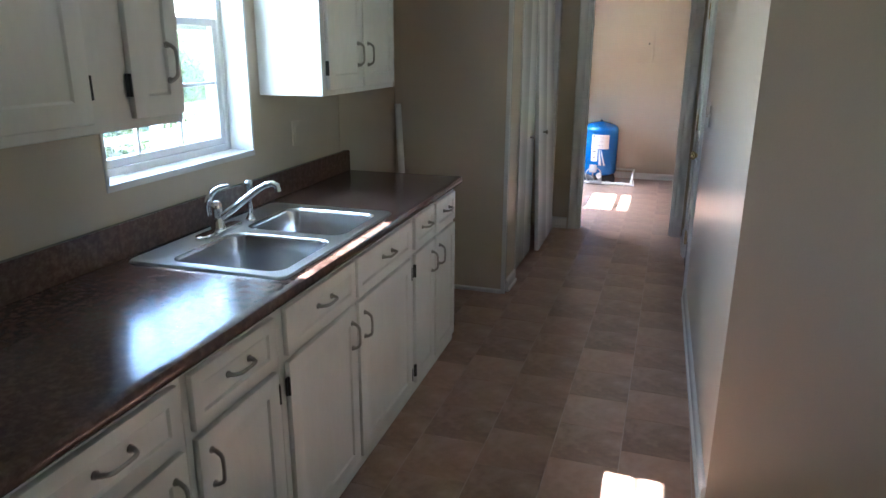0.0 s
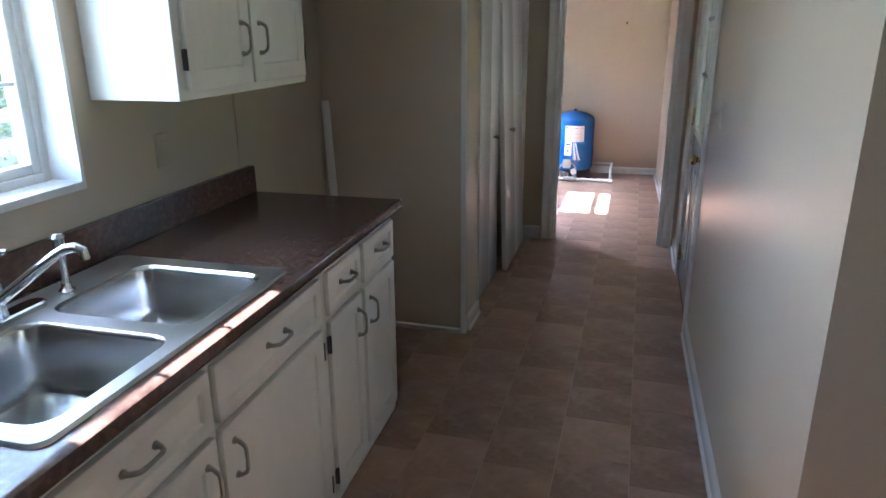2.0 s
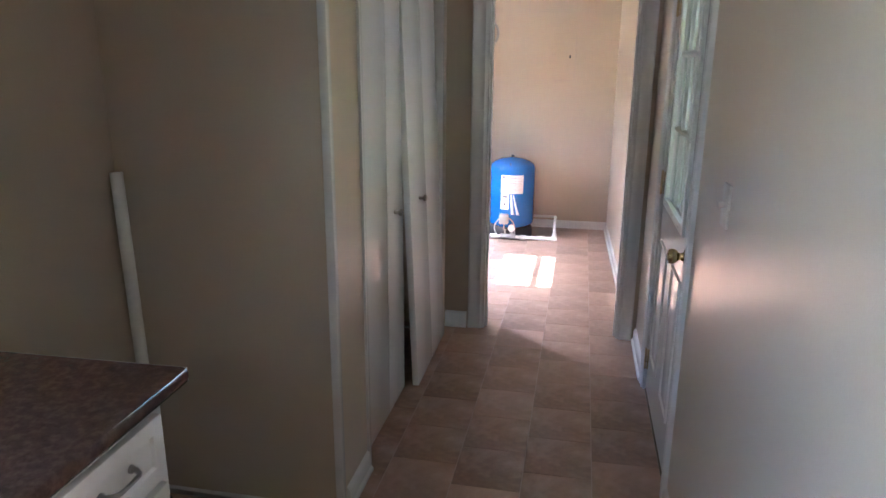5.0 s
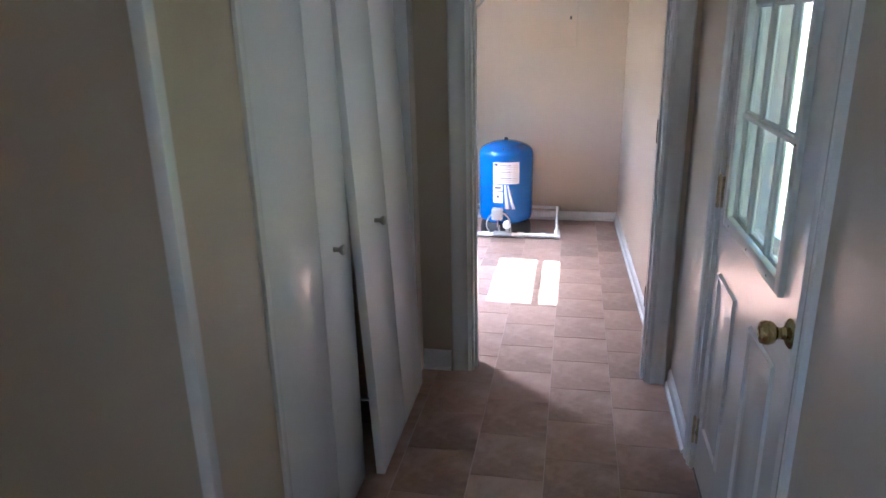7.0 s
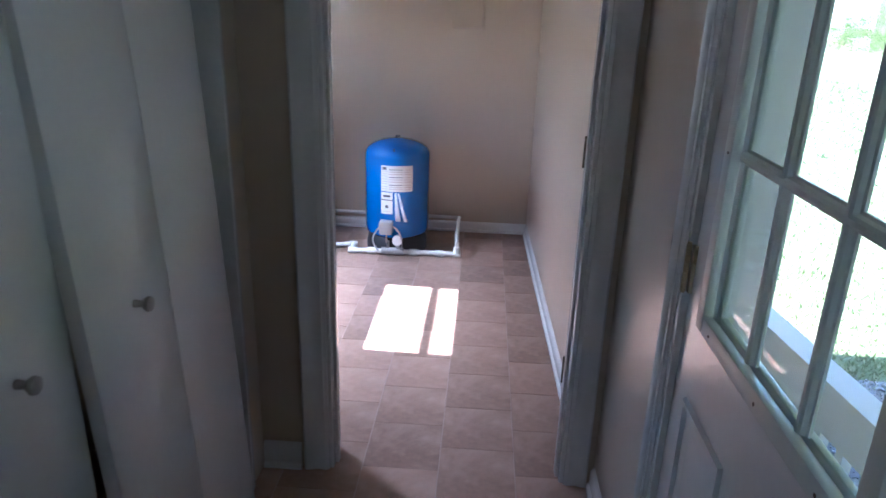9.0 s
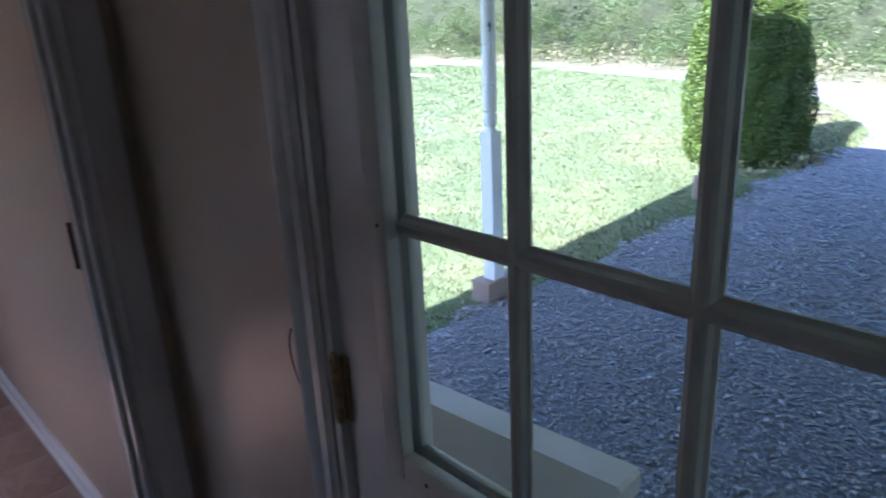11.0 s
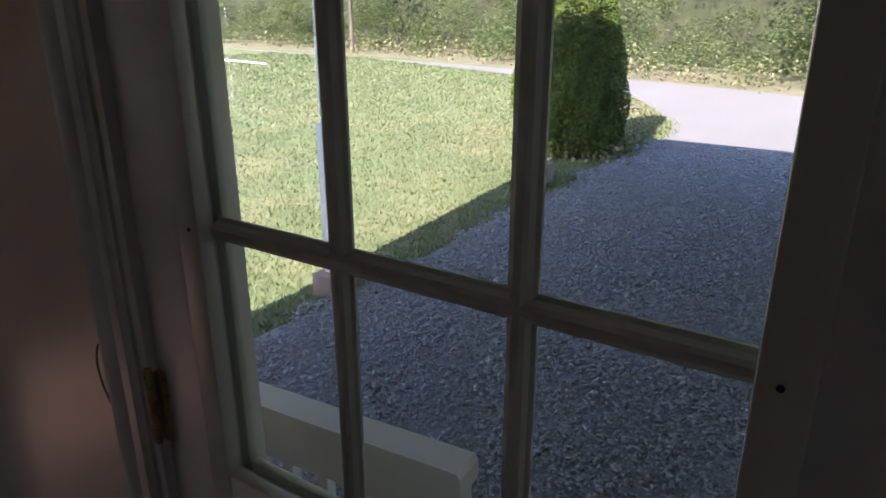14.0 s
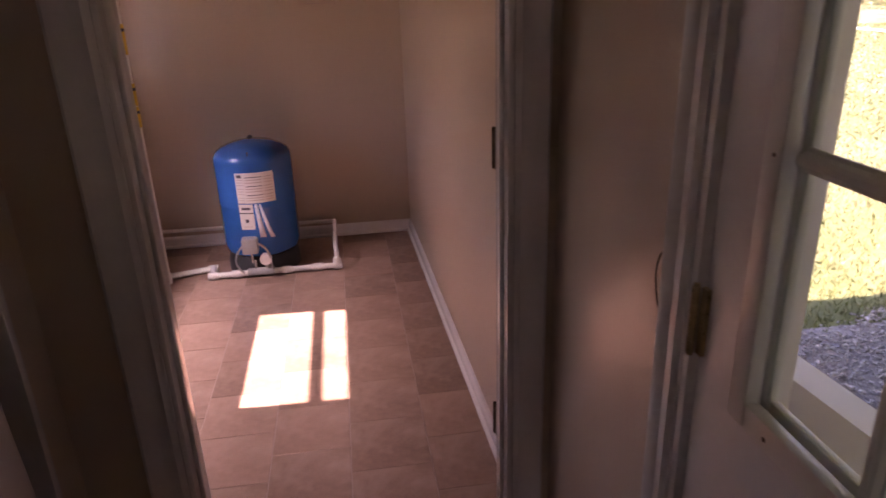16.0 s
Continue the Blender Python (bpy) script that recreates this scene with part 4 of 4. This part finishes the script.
edge = wavy((12.8, 8.46), (0.9, 8.52), 24, 0.18, 2.0)
patch("gravel_bed", [(0.42, -4.0), (12.8, -4.0)] + edge + [(0.42, 8.57)], GZ + 0.005, GRAVELBED, "blue-grey crushed stone under the carport", "gravel")
LAWN_EDGE = [(12.82, 8.35), (14.0, 8.5), (15.2, 8.8), (16.6, 9.5), (18.4, 10.5), (20.2, 11.8), (21.4, 13.2), (23.4, 17.1), (25.2, 21.8), (27.0, 26.6)]
drive = [(12.82, -12.0), (20.0, -12.0)] + wavy((19.5, -11.5), (21.6, 6.0), 8, 0.3, 3.0) + wavy((22.0, 6.8), (24.3, 13.0), 4, 0.2, 4.0) + wavy((24.0, 14.0), (26.2, 20.3), 4, 0.2, 6.0) + wavy((26.4, 21.2), (29.6, 40.0), 8, 0.3, 7.0) + wavy((29.1, 40.0), (27.3, 28.0), 6, 0.15, 5.0) + LAWN_EDGE[::-1]
patch("road", drive, GZ + 0.004, DRIVE, "sunlit pale gravel drive", "road")

verge = wavy((19.8, -14.0), (21.4, 5.5), 8, 0.4, 8.0) + [(24.1, 13.0), (26.6, 20.0), (28.4, 26.0), (29.3, 32.0), (30.6, 41.0), (30.0, 60.0), (45.0, 60.0), (40.0, 32.0), (33.0, 15.0), (28.0, 4.0), (27.0, -14.0)]
patch("verge", verge, GZ - 0.006, DRYGROUND, "dry tan grass verge under the woods", "verge")

# crushed stone, one by one
N = 215000
u = rng.uniform(0, 1, N)
px = 0.75 + 12.2 * u ** 1.35
py = rng.uniform(0.6, 8.7, N)
lim = 8.47 + 0.12 * np.sin(px * 2.1) + 0.08 * np.sin(px * 5.3 + 1)
keep = py < lim + rng.normal(0, 0.05, N)
px, py = px[keep], py[keep]
N = len(px)
octa = np.array([[1, 0, 0], [-1, 0, 0], [0, 1, 0], [0, -1, 0], [0, 0, 1], [0, 0, -1]], float)
ofaces = np.array([[0, 2, 4], [2, 1, 4], [1, 3, 4], [3, 0, 4], [2, 0, 5], [1, 2, 5], [3, 1, 5], [0, 3, 5]])
sv = octa[None] + rng.normal(0, 0.22, (N, 6, 3))
q = rng.normal(size=(N, 4))
q /= np.linalg.norm(q, axis=1)[:, None]
w, x, y, z = q.T
rot = np.stack([1 - 2 * (y * y + z * z), 2 * (x * y - z * w), 2 * (x * z + y * w), 2 * (x * y + z * w), 1 - 2 * (x * x + z * z), 2 * (y * z - x * w), 2 * (x * z - y * w), 2 * (y * z + x * w), 1 - 2 * (x * x + y * y)], 1).reshape(-1, 3, 3)
size = rng.gamma(6, 1, N) / 6 * (0.0073 + 0.00078 * px)
sv = np.einsum("nij,nkj->nki", rot, sv) * size[:, None, None]
sv[:, :, 2] *= 0.75
sv += np.stack([px, py, GZ + 0.006 + size * 0.45 + rng.uniform(0, 0.012, N)], 1)[:, None, :]
stones = quick("gravel", sv.reshape(-1, 3), (ofaces[None] + 6 * np.arange(N)[:, None, None]).reshape(-1, 3), STONE)
tagged(stones, "loose blue-grey crushed stone under the carport", "gravel", "", "stuff")

# grass
N = 170000
gx = 0.6 + 27 * rng.uniform(0, 1, N) ** 1.5
gy = 8.3 + 27 * rng.uniform(0, 1, N) ** 1.7
keep = (gy > 8.43 + 0.12 * np.sin(gx * 2.1) + rng.normal(0, 0.07, N)) & ((gx < 12.8) | (gy > np.interp(gx, *np.array(LAWN_EDGE).T) + rng.normal(0, 0.15, N))) & ~((gx > 3.86) & (gx < 4.32) & (gy > 8.52) & (gy < 8.80))
gx, gy = gx[keep], gy[keep]
N = len(gx)
dist = np.hypot(gx, gy - 4.6)
tall = rng.gamma(4, 1, N) / 4 * (0.016 + 0.0012 * dist) * np.where(gy < 8.95 + 0.1 * np.sin(gx * 3), 1.5, 1.0)
ang = rng.uniform(0, 2 * np.pi, N)
wd = (0.003 + 0.0007 * dist)
ca, sa = np.cos(ang) * wd, np.sin(ang) * wd
lean = rng.normal(0, 0.6, (N, 2)) * tall[:, None]
base = np.stack([gx, gy, np.full(N, GZ - 0.02)], 1)
v = np.stack([base + np.stack([ca, sa, 0 * ca], 1), base - np.stack([ca, sa, 0 * ca], 1), base + np.stack([lean[:, 0], lean[:, 1], tall + 0.02], 1)], 1)
worn = np.exp(-((gx - 16.5) / 3.6) ** 2 - ((gy - 9.9 - 0.25 * (gx - 15)) / 1.1) ** 2) + 0.75 * np.exp(-((gx - 11.9) / 1.2) ** 2 - ((gy - 12.4) / 1.6) ** 2)
worn = worn > rng.uniform(0.15, 1.1, N)
for name, vs, m, label in (("grass", v[~worn], GRASS, "sunlit mown grass"), ("dry_grass", v[worn], DRYLEAF, "dry tan grass beside the gravel drive")):
    tagged(quick(name, vs.reshape(-1, 3), np.arange(len(vs) * 3).reshape(-1, 3), m), label, "grass", "", "stuff")

# woods along the drive
path = [(19.8, -18.0), (21.2, -5.9), (22.4, 5.2), (25.3, 12.9), (28.1, 19.4), (31.2, 30.0), (33.0, 48.0), (29.0, 72.0)]
cs, dry = [], []
for (x0, y0), (x1, y1) in zip(path, path[1:]):
    L = math.hypot(x1 - x0, y1 - y0)
    nx, ny = (y1 - y0) / L, -(x1 - x0) / L
    for k in range(int(L * 7.5)):
        f = rng.uniform(0, 1)
        d = rng.uniform(0.7, 6.0)
        h = rng.uniform(0.2, 1.6 + 1.25 * d)
        n = 330 if h < 3.2 else 110
        rad = rng.uniform(0.35, 0.95)
        c = np.array([x0 + (x1 - x0) * f + nx * d, y0 + (y1 - y0) * f + ny * d, GZ + h])
        cs.append(c + rng.normal(0, 1, (n, 3)) * np.array([rad, rad, rad * 0.6]) * 0.62)
    for k in range(int(L * 3.0)):
        f = rng.uniform(0, 1)
        d = rng.uniform(-1.2, 1.1)
        c = np.array([x0 + (x1 - x0) * f + nx * d, y0 + (y1 - y0) * f + ny * d, GZ + rng.uniform(0.05, 0.7)])
        (dry if rng.uniform() < 0.35 else cs).append(c + rng.normal(0, 1, (55, 3)) * np.array([0.45, 0.45, 0.20]))
cs, dry = np.concatenate(cs), np.concatenate(dry)
cs, dry = cs[cs[:, 2] > GZ], dry[dry[:, 2] > GZ]
tagged(leaves("woodland_edge", cs, 0.105, LEAF, 3), "dense green woodland edge beyond the drive", "woods", "", "stuff")
tagged(leaves("dry_brush", dry, 0.16, DRYLEAF, 4), "dry tan brush along the drive", "brush", "", "stuff")
# dark blocks behind the leaves, the woods' shade put into their colour
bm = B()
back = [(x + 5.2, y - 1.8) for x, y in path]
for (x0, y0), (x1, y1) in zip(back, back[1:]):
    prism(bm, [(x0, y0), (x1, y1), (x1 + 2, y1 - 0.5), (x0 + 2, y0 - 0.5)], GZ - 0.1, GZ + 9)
structure(part("backdrop", bm, DEEP), "dark blocks carrying the shade of the far woods in their colour", "backdrop")


def woods_tree(x, y, r, h, seed):
    g = np.random.default_rng(seed)
    tr = thing("tree", (x, y, GZ), "tall woodland tree with grey bark", "tree", "woodland trees")
    bm = tube(B(), [(x, y, GZ - 0.1), (x + 0.02, y, GZ + 0.3), (x + 0.05, y + 0.04, GZ + h * 0.4), (x + 0.10, y - 0.05, GZ + h)], [r * 1.4, r, r * 0.8, r * 0.3], 10)
    for k in range(6):
        z = GZ + h * (0.45 + 0.08 * k)
        a = g.uniform(0, 6.28)
        tube(bm, [(x + 0.06, y, z), (x + 1.1 * math.cos(a), y + 1.1 * math.sin(a), z + 0.7)], [r * 0.35, r * 0.1], 6)
    part("trunk", bm, BARK, tr)
    c = np.concatenate([np.array([x, y, GZ + h * g.uniform(0.5, 1.05)]) + np.append(g.normal(0, 1.1, 2), 0) + g.normal(0, 0.55, (60, 3)) for _ in range(26)])
    cr = leaves("crown", c, 0.26, LEAF, seed + 1)
    cr.parent, cr.matrix_parent_inverse = tr, Matrix.Translation((-x, -y, -GZ))


woods_tree(23.9, 7.13, 0.17, 8.0, 21)
woods_tree(30.5, 31.4, 0.13, 8.0, 23)

# arborvitae beside the carport
bx, by = 11.3, 9.62
tree = thing("arborvitae", (bx, by, GZ), "dense green arborvitae shrub beside the gravel, half in sun", "shrub")


def girth(f):
    return 0.97 * min(1.0, (f + 0.16) * 5.0) ** 0.4 * (1 - max(0, f - 0.18) ** 1.35 * 1.12)


N = 150000
f = rng.uniform(0, 1, N) ** 1.15 * 0.97
a = rng.uniform(0, 2 * np.pi, N)
rr = np.array([max(girth(v), 0.03) for v in f]) * (1 + 0.07 * np.sin(a * 5 + f * 9) + 0.05 * np.sin(a * 11 - f * 23)) * (1 - 0.16 * rng.uniform(0, 1, N) ** 2)
c = np.stack([bx + rr * np.cos(a), by + rr * np.sin(a), GZ + 0.04 + f * 4.98], 1)
lv = leaves("foliage", c, 0.046, THUJA, 9, -0.8, 0.45)
lv.parent, lv.matrix_parent_inverse = tree, Matrix.Translation((-bx, -by, -GZ))
# core coloured dark to give the shade between the outer leaves
part("inner_growth", lathe(B(), [(max(girth(k / 14), 0.05) * 0.80, GZ + 0.25 + k / 14 * 4.55) for k in range(15)], bx, by, 20), DEEP, tree, "inner growth with shade in its dark colour")
part("trunk", tube(B(), [(bx, by, GZ - 0.05), (bx, by, GZ + 0.6)], 0.06, 8), BARK, tree)

# dry weeds by the shrub
g2 = rng.normal(0, 1, (260, 3)) * np.array([0.55, 0.25, 0.07]) + np.array([11.2, 8.85, GZ + 0.10])
tagged(leaves("dry_weeds", g2[g2[:, 2] > GZ], 0.10, DRYLEAF, 12), "dry pale weeds under the shrub", "weeds", "", "stuff")

# carport posts on concrete blocks


def porch_post(x, y, foot, step, wide, top, label):
    """A turned post: a square shaft up to the step, a turned middle, a square head."""
    p = thing("porch_post", (x, y, foot), label, "post", "carport posts")
    h = 0.067 * wide
    d = step - 0.70
    part("lower_shaft", box(B(), x - h, x + h, y - h, y + h, foot, step, 0.004), POSTW, p)
    prof = [(0.062, 0.70), (0.047, 0.72), (0.042, 0.735), (0.055, 0.76), (0.061, 0.79), (0.056, 0.83), (0.047, 0.86), (0.056, 0.873), (0.060, 0.885), (0.055, 0.897), (0.057, 0.915), (0.061, 1.07), (0.055, 1.077), (0.055, 1.087), (0.061, 1.093), (0.055, 1.101), (0.055, 1.109), (0.061, 1.116), (0.060, 1.39), (0.054, 1.397), (0.054, 1.406), (0.059, 1.412), (0.053, 1.42), (0.059, 1.43), (0.054, 1.80), (0.059, 1.83), (0.047, 1.85), (0.062, 1.88)]
    part("turned_shaft", lathe(B(), [(r * wide, z + d) for r, z in prof], x, y, 24), POSTW, p)
    part("upper_shaft", box(B(), x - h, x + h, y - h, y + h, 1.88 + d, top, 0.004), POSTW, p)


def footing(x, y, lx, ly, high):
    f = thing("concrete_block", (x, y, GZ - 0.02), "tan concrete block under a porch post", "block", "blocks under posts")
    part("block", box(B(), x - lx / 2, x + lx / 2, y - ly / 2, y + ly / 2, GZ - 0.02, GZ + high, 0.008, 2), BLOCK, f)


TOPZ = 2.42
for x, y, step, wide, bx2, by2, high in ((4.06, 8.645, 0.64, 1.0, 4.10, 8.66, 0.19), (8.59, 8.85, 0.795, 1.15, 8.62, 8.84, 0.31)):
    footing(bx2, by2, 0.42 * wide, 0.22 * wide, high)
    porch_post(x, y, GZ + high, step, wide, TOPZ - 0.02, "white turned carport post on concrete blocks")
bm = prism(B(), [(0.42, -3.5), (9.65, -3.5), (9.65, 9.0), (9.0, 9.80), (0.42, 9.10)], TOPZ + 0.16, TOPZ + 0.32)
roof = structure(part("carport_roof", bm, SIDING), "white flat carport roof on turned posts", "roof")
bm = prism(B(), [(0.42, 8.39), (8.7, 8.76), (8.7, 8.94), (0.42, 8.57)], TOPZ - 0.02, TOPZ + 0.16)
structure(part("carport_beam", bm, POSTW), "white painted carport beam", "beam")
bm = prism(B(), [(8.52, -3.5), (8.67, -3.5), (8.67, 8.75), (8.52, 8.75)], TOPZ - 0.02, TOPZ + 0.16)
structure(part("carport_beam", bm, POSTW), "white painted carport beam", "beam")

# railing beside the steps outside the door
rl = thing("porch_railing", (0.87, 5.2, -0.2), "white painted wooden porch railing with wide rail", "railing")
bm = B()
a = [(5.185, 0.605), (5.185, 0.655), (5.195, 0.668), (7.4, 0.668), (7.4, 0.605)]
fa, fb = [bm.verts.new((0.825, y, z)) for y, z in a], [bm.verts.new((0.915, y, z)) for y, z in a]
bm.faces.new(fa)
bm.faces.new(fb[::-1])
for i in range(len(a)):
    j = (i + 1) % len(a)
    bm.faces.new((fa[i], fa[j], fb[j], fb[i]))
part("top_rail", bm, POSTW, rl)
part("apron_board", box(B(), 0.85, 0.875, 5.20, 7.38, 0.49, 0.607, 0.003), POSTW, rl)
part("bottom_rail", box(B(), 0.85, 0.888, 5.20, 7.38, -0.12, -0.05, 0.003), POSTW, rl)
part("post", box(B(), 0.835, 0.905, 5.195, 5.265, GZ, 0.606, 0.003), POSTW, rl)
part("post", box(B(), 0.835, 0.905, 7.28, 7.35, GZ, 0.606, 0.003), POSTW, rl)
for k in range(17):
    y = 5.37 + 0.115 * k
    part("baluster", box(B(), 0.852, 0.886, y - 0.017, y + 0.017, -0.052, 0.492, 0.002), POSTW, rl)
rl.matrix_basis = pose(0.885, 5.275, -0.272, 0, 0, 5.0)
structure(part("landing", box(B(), 0.41, 0.92, 4.2, 7.42, -0.30, -0.26, 0.003), POSTW), "painted wooden landing outside the door", "landing")
for y in (4.3, 7.3):
    part("landing_post", box(B(), 0.80, 0.89, y - 0.045, y + 0.045, GZ - 0.05, -0.30), POSTW, bpy.data.objects["landing"])

# house roof with the west eave, gable over the rooms
bm = B()
pts = [(-2.27, 2.43), (0.6, 3.75), (3.2, 2.52), (3.2, 2.62), (0.6, 3.87), (-2.27, 2.55)]
fa, fb = [bm.verts.new((x, -2.0, z)) for x, z in pts], [bm.verts.new((x, 9.12, z)) for x, z in pts]
for i in range(len(pts)):
    j = (i + 1) % len(pts)
    bm.faces.new((fa[i], fa[j], fb[j], fb[i]))
bm.faces.new((fa[0], fa[1], fa[4], fa[5]))
bm.faces.new((fa[1], fa[2], fa[3], fa[4]))
bm.faces.new((fb[0], fb[5], fb[4], fb[1]))
bm.faces.new((fb[1], fb[4], fb[3], fb[2]))
structure(part("roof", bm, SHINGLE), "grey shingle gable roof with white eave", "roof")
for y in (-1.64, 8.98):
    bm = B()
    v = [bm.verts.new(p) for p in ((XO, y, 2.54), (2.86, y, 2.54), (0.6, y, 3.7))]
    bm.faces.new(v)
    g = structure(part("gable", bm, SIDING), "white siding gable", "gable")
    g.modifiers.new("thickness", "SOLIDIFY").thickness = 0.05

# small things out on the drive and the lawn
brk = tube(B(), [(4.01, 8.595, 1.50), (3.995, 8.57, 1.53), (3.985, 8.55, 1.50), (3.995, 8.57, 1.46)], 0.008, 6)
part("bracket", brk, BLACKM, bpy.data.objects["porch_post"], "small black metal hook")
lg = tube(B(), [(16.80, 10.50, GZ + 0.03), (16.95, 10.25, GZ + 0.05), (17.03, 10.07, GZ + 0.03)], [0.03, 0.05, 0.025], 8)
tagged(part("fallen_branch", lg, BARK), "short dark branch lying beside the drive", "branch")
hs = tube(B(), [(22.1, 33.0, GZ + 0.04), (21.8, 30.8, GZ + 0.06), (21.5, 28.6, GZ + 0.04)], 0.045, 8)
tagged(part("drain_pipe", hs, POSTW), "pale pipe lying on the far lawn", "pipe")

# seen through the kitchen window: fence, lawn, trees
fence = thing("board_fence", (-8.0, 9.0, GZ), "white painted board fence outside the kitchen window", "fence")
for k in range(15):
    y = -3.2 + 2.05 * k
    part("post", box(B(), -8.08, -7.94, y - 0.08, y + 0.08, GZ - 0.1, 1.20, 0.006), POSTW, fence)
for z, zh in ((-0.22, 0.12), (0.155, 0.12), (0.50, 0.155)):
    part("board", box(B(), -7.94, -7.91, -3.4, 26.0, z, z + zh, 0.004), POSTW, fence)


def garden_tree(name, x, y, trunk_h, crown, n, seed, label, fuzz=0.22, leaf=0.17):
    """A tree with forked limbs and a crown of leaf clumps in the ellipsoid (centre height, half width x, y, z)."""
    g = np.random.default_rng(seed)
    cz, hx, hy, hz = crown
    tr = thing(name, (x, y, GZ), label, "tree")
    bm = tube(B(), [(x, y, GZ - 0.1), (x, y, GZ + 0.4), (x + 0.06, y + 0.05, GZ + trunk_h)], [0.20, 0.14, 0.10], 10)
    for k in range(9):
        a = k * 2.4
        tip = (x + hx * 0.7 * math.cos(a), y + hy * 0.7 * math.sin(a), cz + hz * g.uniform(-0.3, 0.5))
        tube(bm, bezier((x + 0.05, y + 0.04, GZ + trunk_h * 0.9), (x + hx * 0.3 * math.cos(a), y + hy * 0.3 * math.sin(a), cz), tip, 5), [0.07, 0.06, 0.05, 0.04, 0.03, 0.015], 6)
    part("trunk", bm, BARK, tr)
    m = n // 60
    d = g.normal(size=(m, 3))
    d /= np.linalg.norm(d, axis=1)[:, None]
    d *= (g.uniform(0.15, 1, m) ** 0.4)[:, None]
    cc = np.array([x, y, cz]) + d * np.array([hx, hy, hz])
    c = (cc[:, None, :] + g.normal(0, fuzz, (m, 60, 3))).reshape(-1, 3)
    cr = leaves("crown", c, leaf, LEAF, seed + 1)
    cr.parent, cr.matrix_parent_inverse = tr, Matrix.Translation((-x, -y, -GZ))


# unseen tree, added so its crown keeps the sun off the lower sash
garden_tree("sun_block_tree", -7.2, 1.9, 4.0, (5.64, 0.9, 2.2, 0.85), 48000, 31, "unseen leafy tree added west of the house to block the sun", 0.11)
garden_tree("garden_tree", -12.5, 12.5, 1.2, (0.9, 2.2, 2.6, 1.5), 60000, 33, "leafy green tree beyond the fence", 0.24, 0.085)
garden_tree("garden_tree", -13.0, 19.5, 1.2, (1.1, 2.4, 2.8, 1.7), 60000, 35, "leafy green tree beyond the fence", 0.24, 0.085)
garden_tree("garden_tree", -12.5, 6.0, 1.2, (0.8, 2.2, 2.6, 1.4), 50000, 37, "leafy green tree beyond the fence", 0.24, 0.085)

# ---- floor tiles ----
PX, PYT = 0.274, 0.278
tile_me = {}


def tile_mesh(w, d):
    key = (round(w, 3), round(d, 3))
    if key not in tile_me:
        bm = B()
        g, c = 0.0012, 0.0007
        lo = [bm.verts.new(p) for p in ((g, g, -0.0013), (w - g, g, -0.0013), (w - g, d - g, -0.0013), (g, d - g, -0.0013))]
        hi = [bm.verts.new(p) for p in ((g + c, g + c, 0), (w - g - c, g + c, 0), (w - g - c, d - g - c, 0), (g + c, d - g - c, 0))]
        join(bm, lo, hi)
        bm.faces.new(hi)
        bmesh.ops.recalc_face_normals(bm, faces=bm.faces[:])
        me = bpy.data.meshes.new("tile")
        bm.to_mesh(me)
        bm.free()
        me.materials.append(TILE)
        tile_me[key] = me
    return tile_me[key]


def lay(x0, x1, y0, y1):
    i = math.floor((x0 + 0.585) / PX)
    while -0.585 + i * PX < x1 - 0.004:
        a, b = max(x0, -0.585 + i * PX), min(x1, -0.585 + (i + 1) * PX)
        shift = 5.742 + (0.5 * PYT if i % 2 else 0.0)
        j = math.floor((y0 - shift) / PYT)
        while shift + j * PYT < y1 - 0.004:
            c, d = max(y0, shift + j * PYT), min(y1, shift + (j + 1) * PYT)
            if b - a > 0.015 and d - c > 0.015:
                ob = new("tile", tile_mesh(b - a, d - c))
                ob.location = (a, c, 0)
                ob.parent = floor
            j += 1
        i += 1


lay(XW, 0.27, 0.6, 8.82)
rest = box(B(), XW, -0.0 + 0.27, -1.5, 0.6, -0.0024, 0.0)
box(rest, 0.27, 2.7, -1.5, 2.12, -0.0024, 0.0)
tagged(part("tile_rest", rest, TILE, floor), kind="stuff")
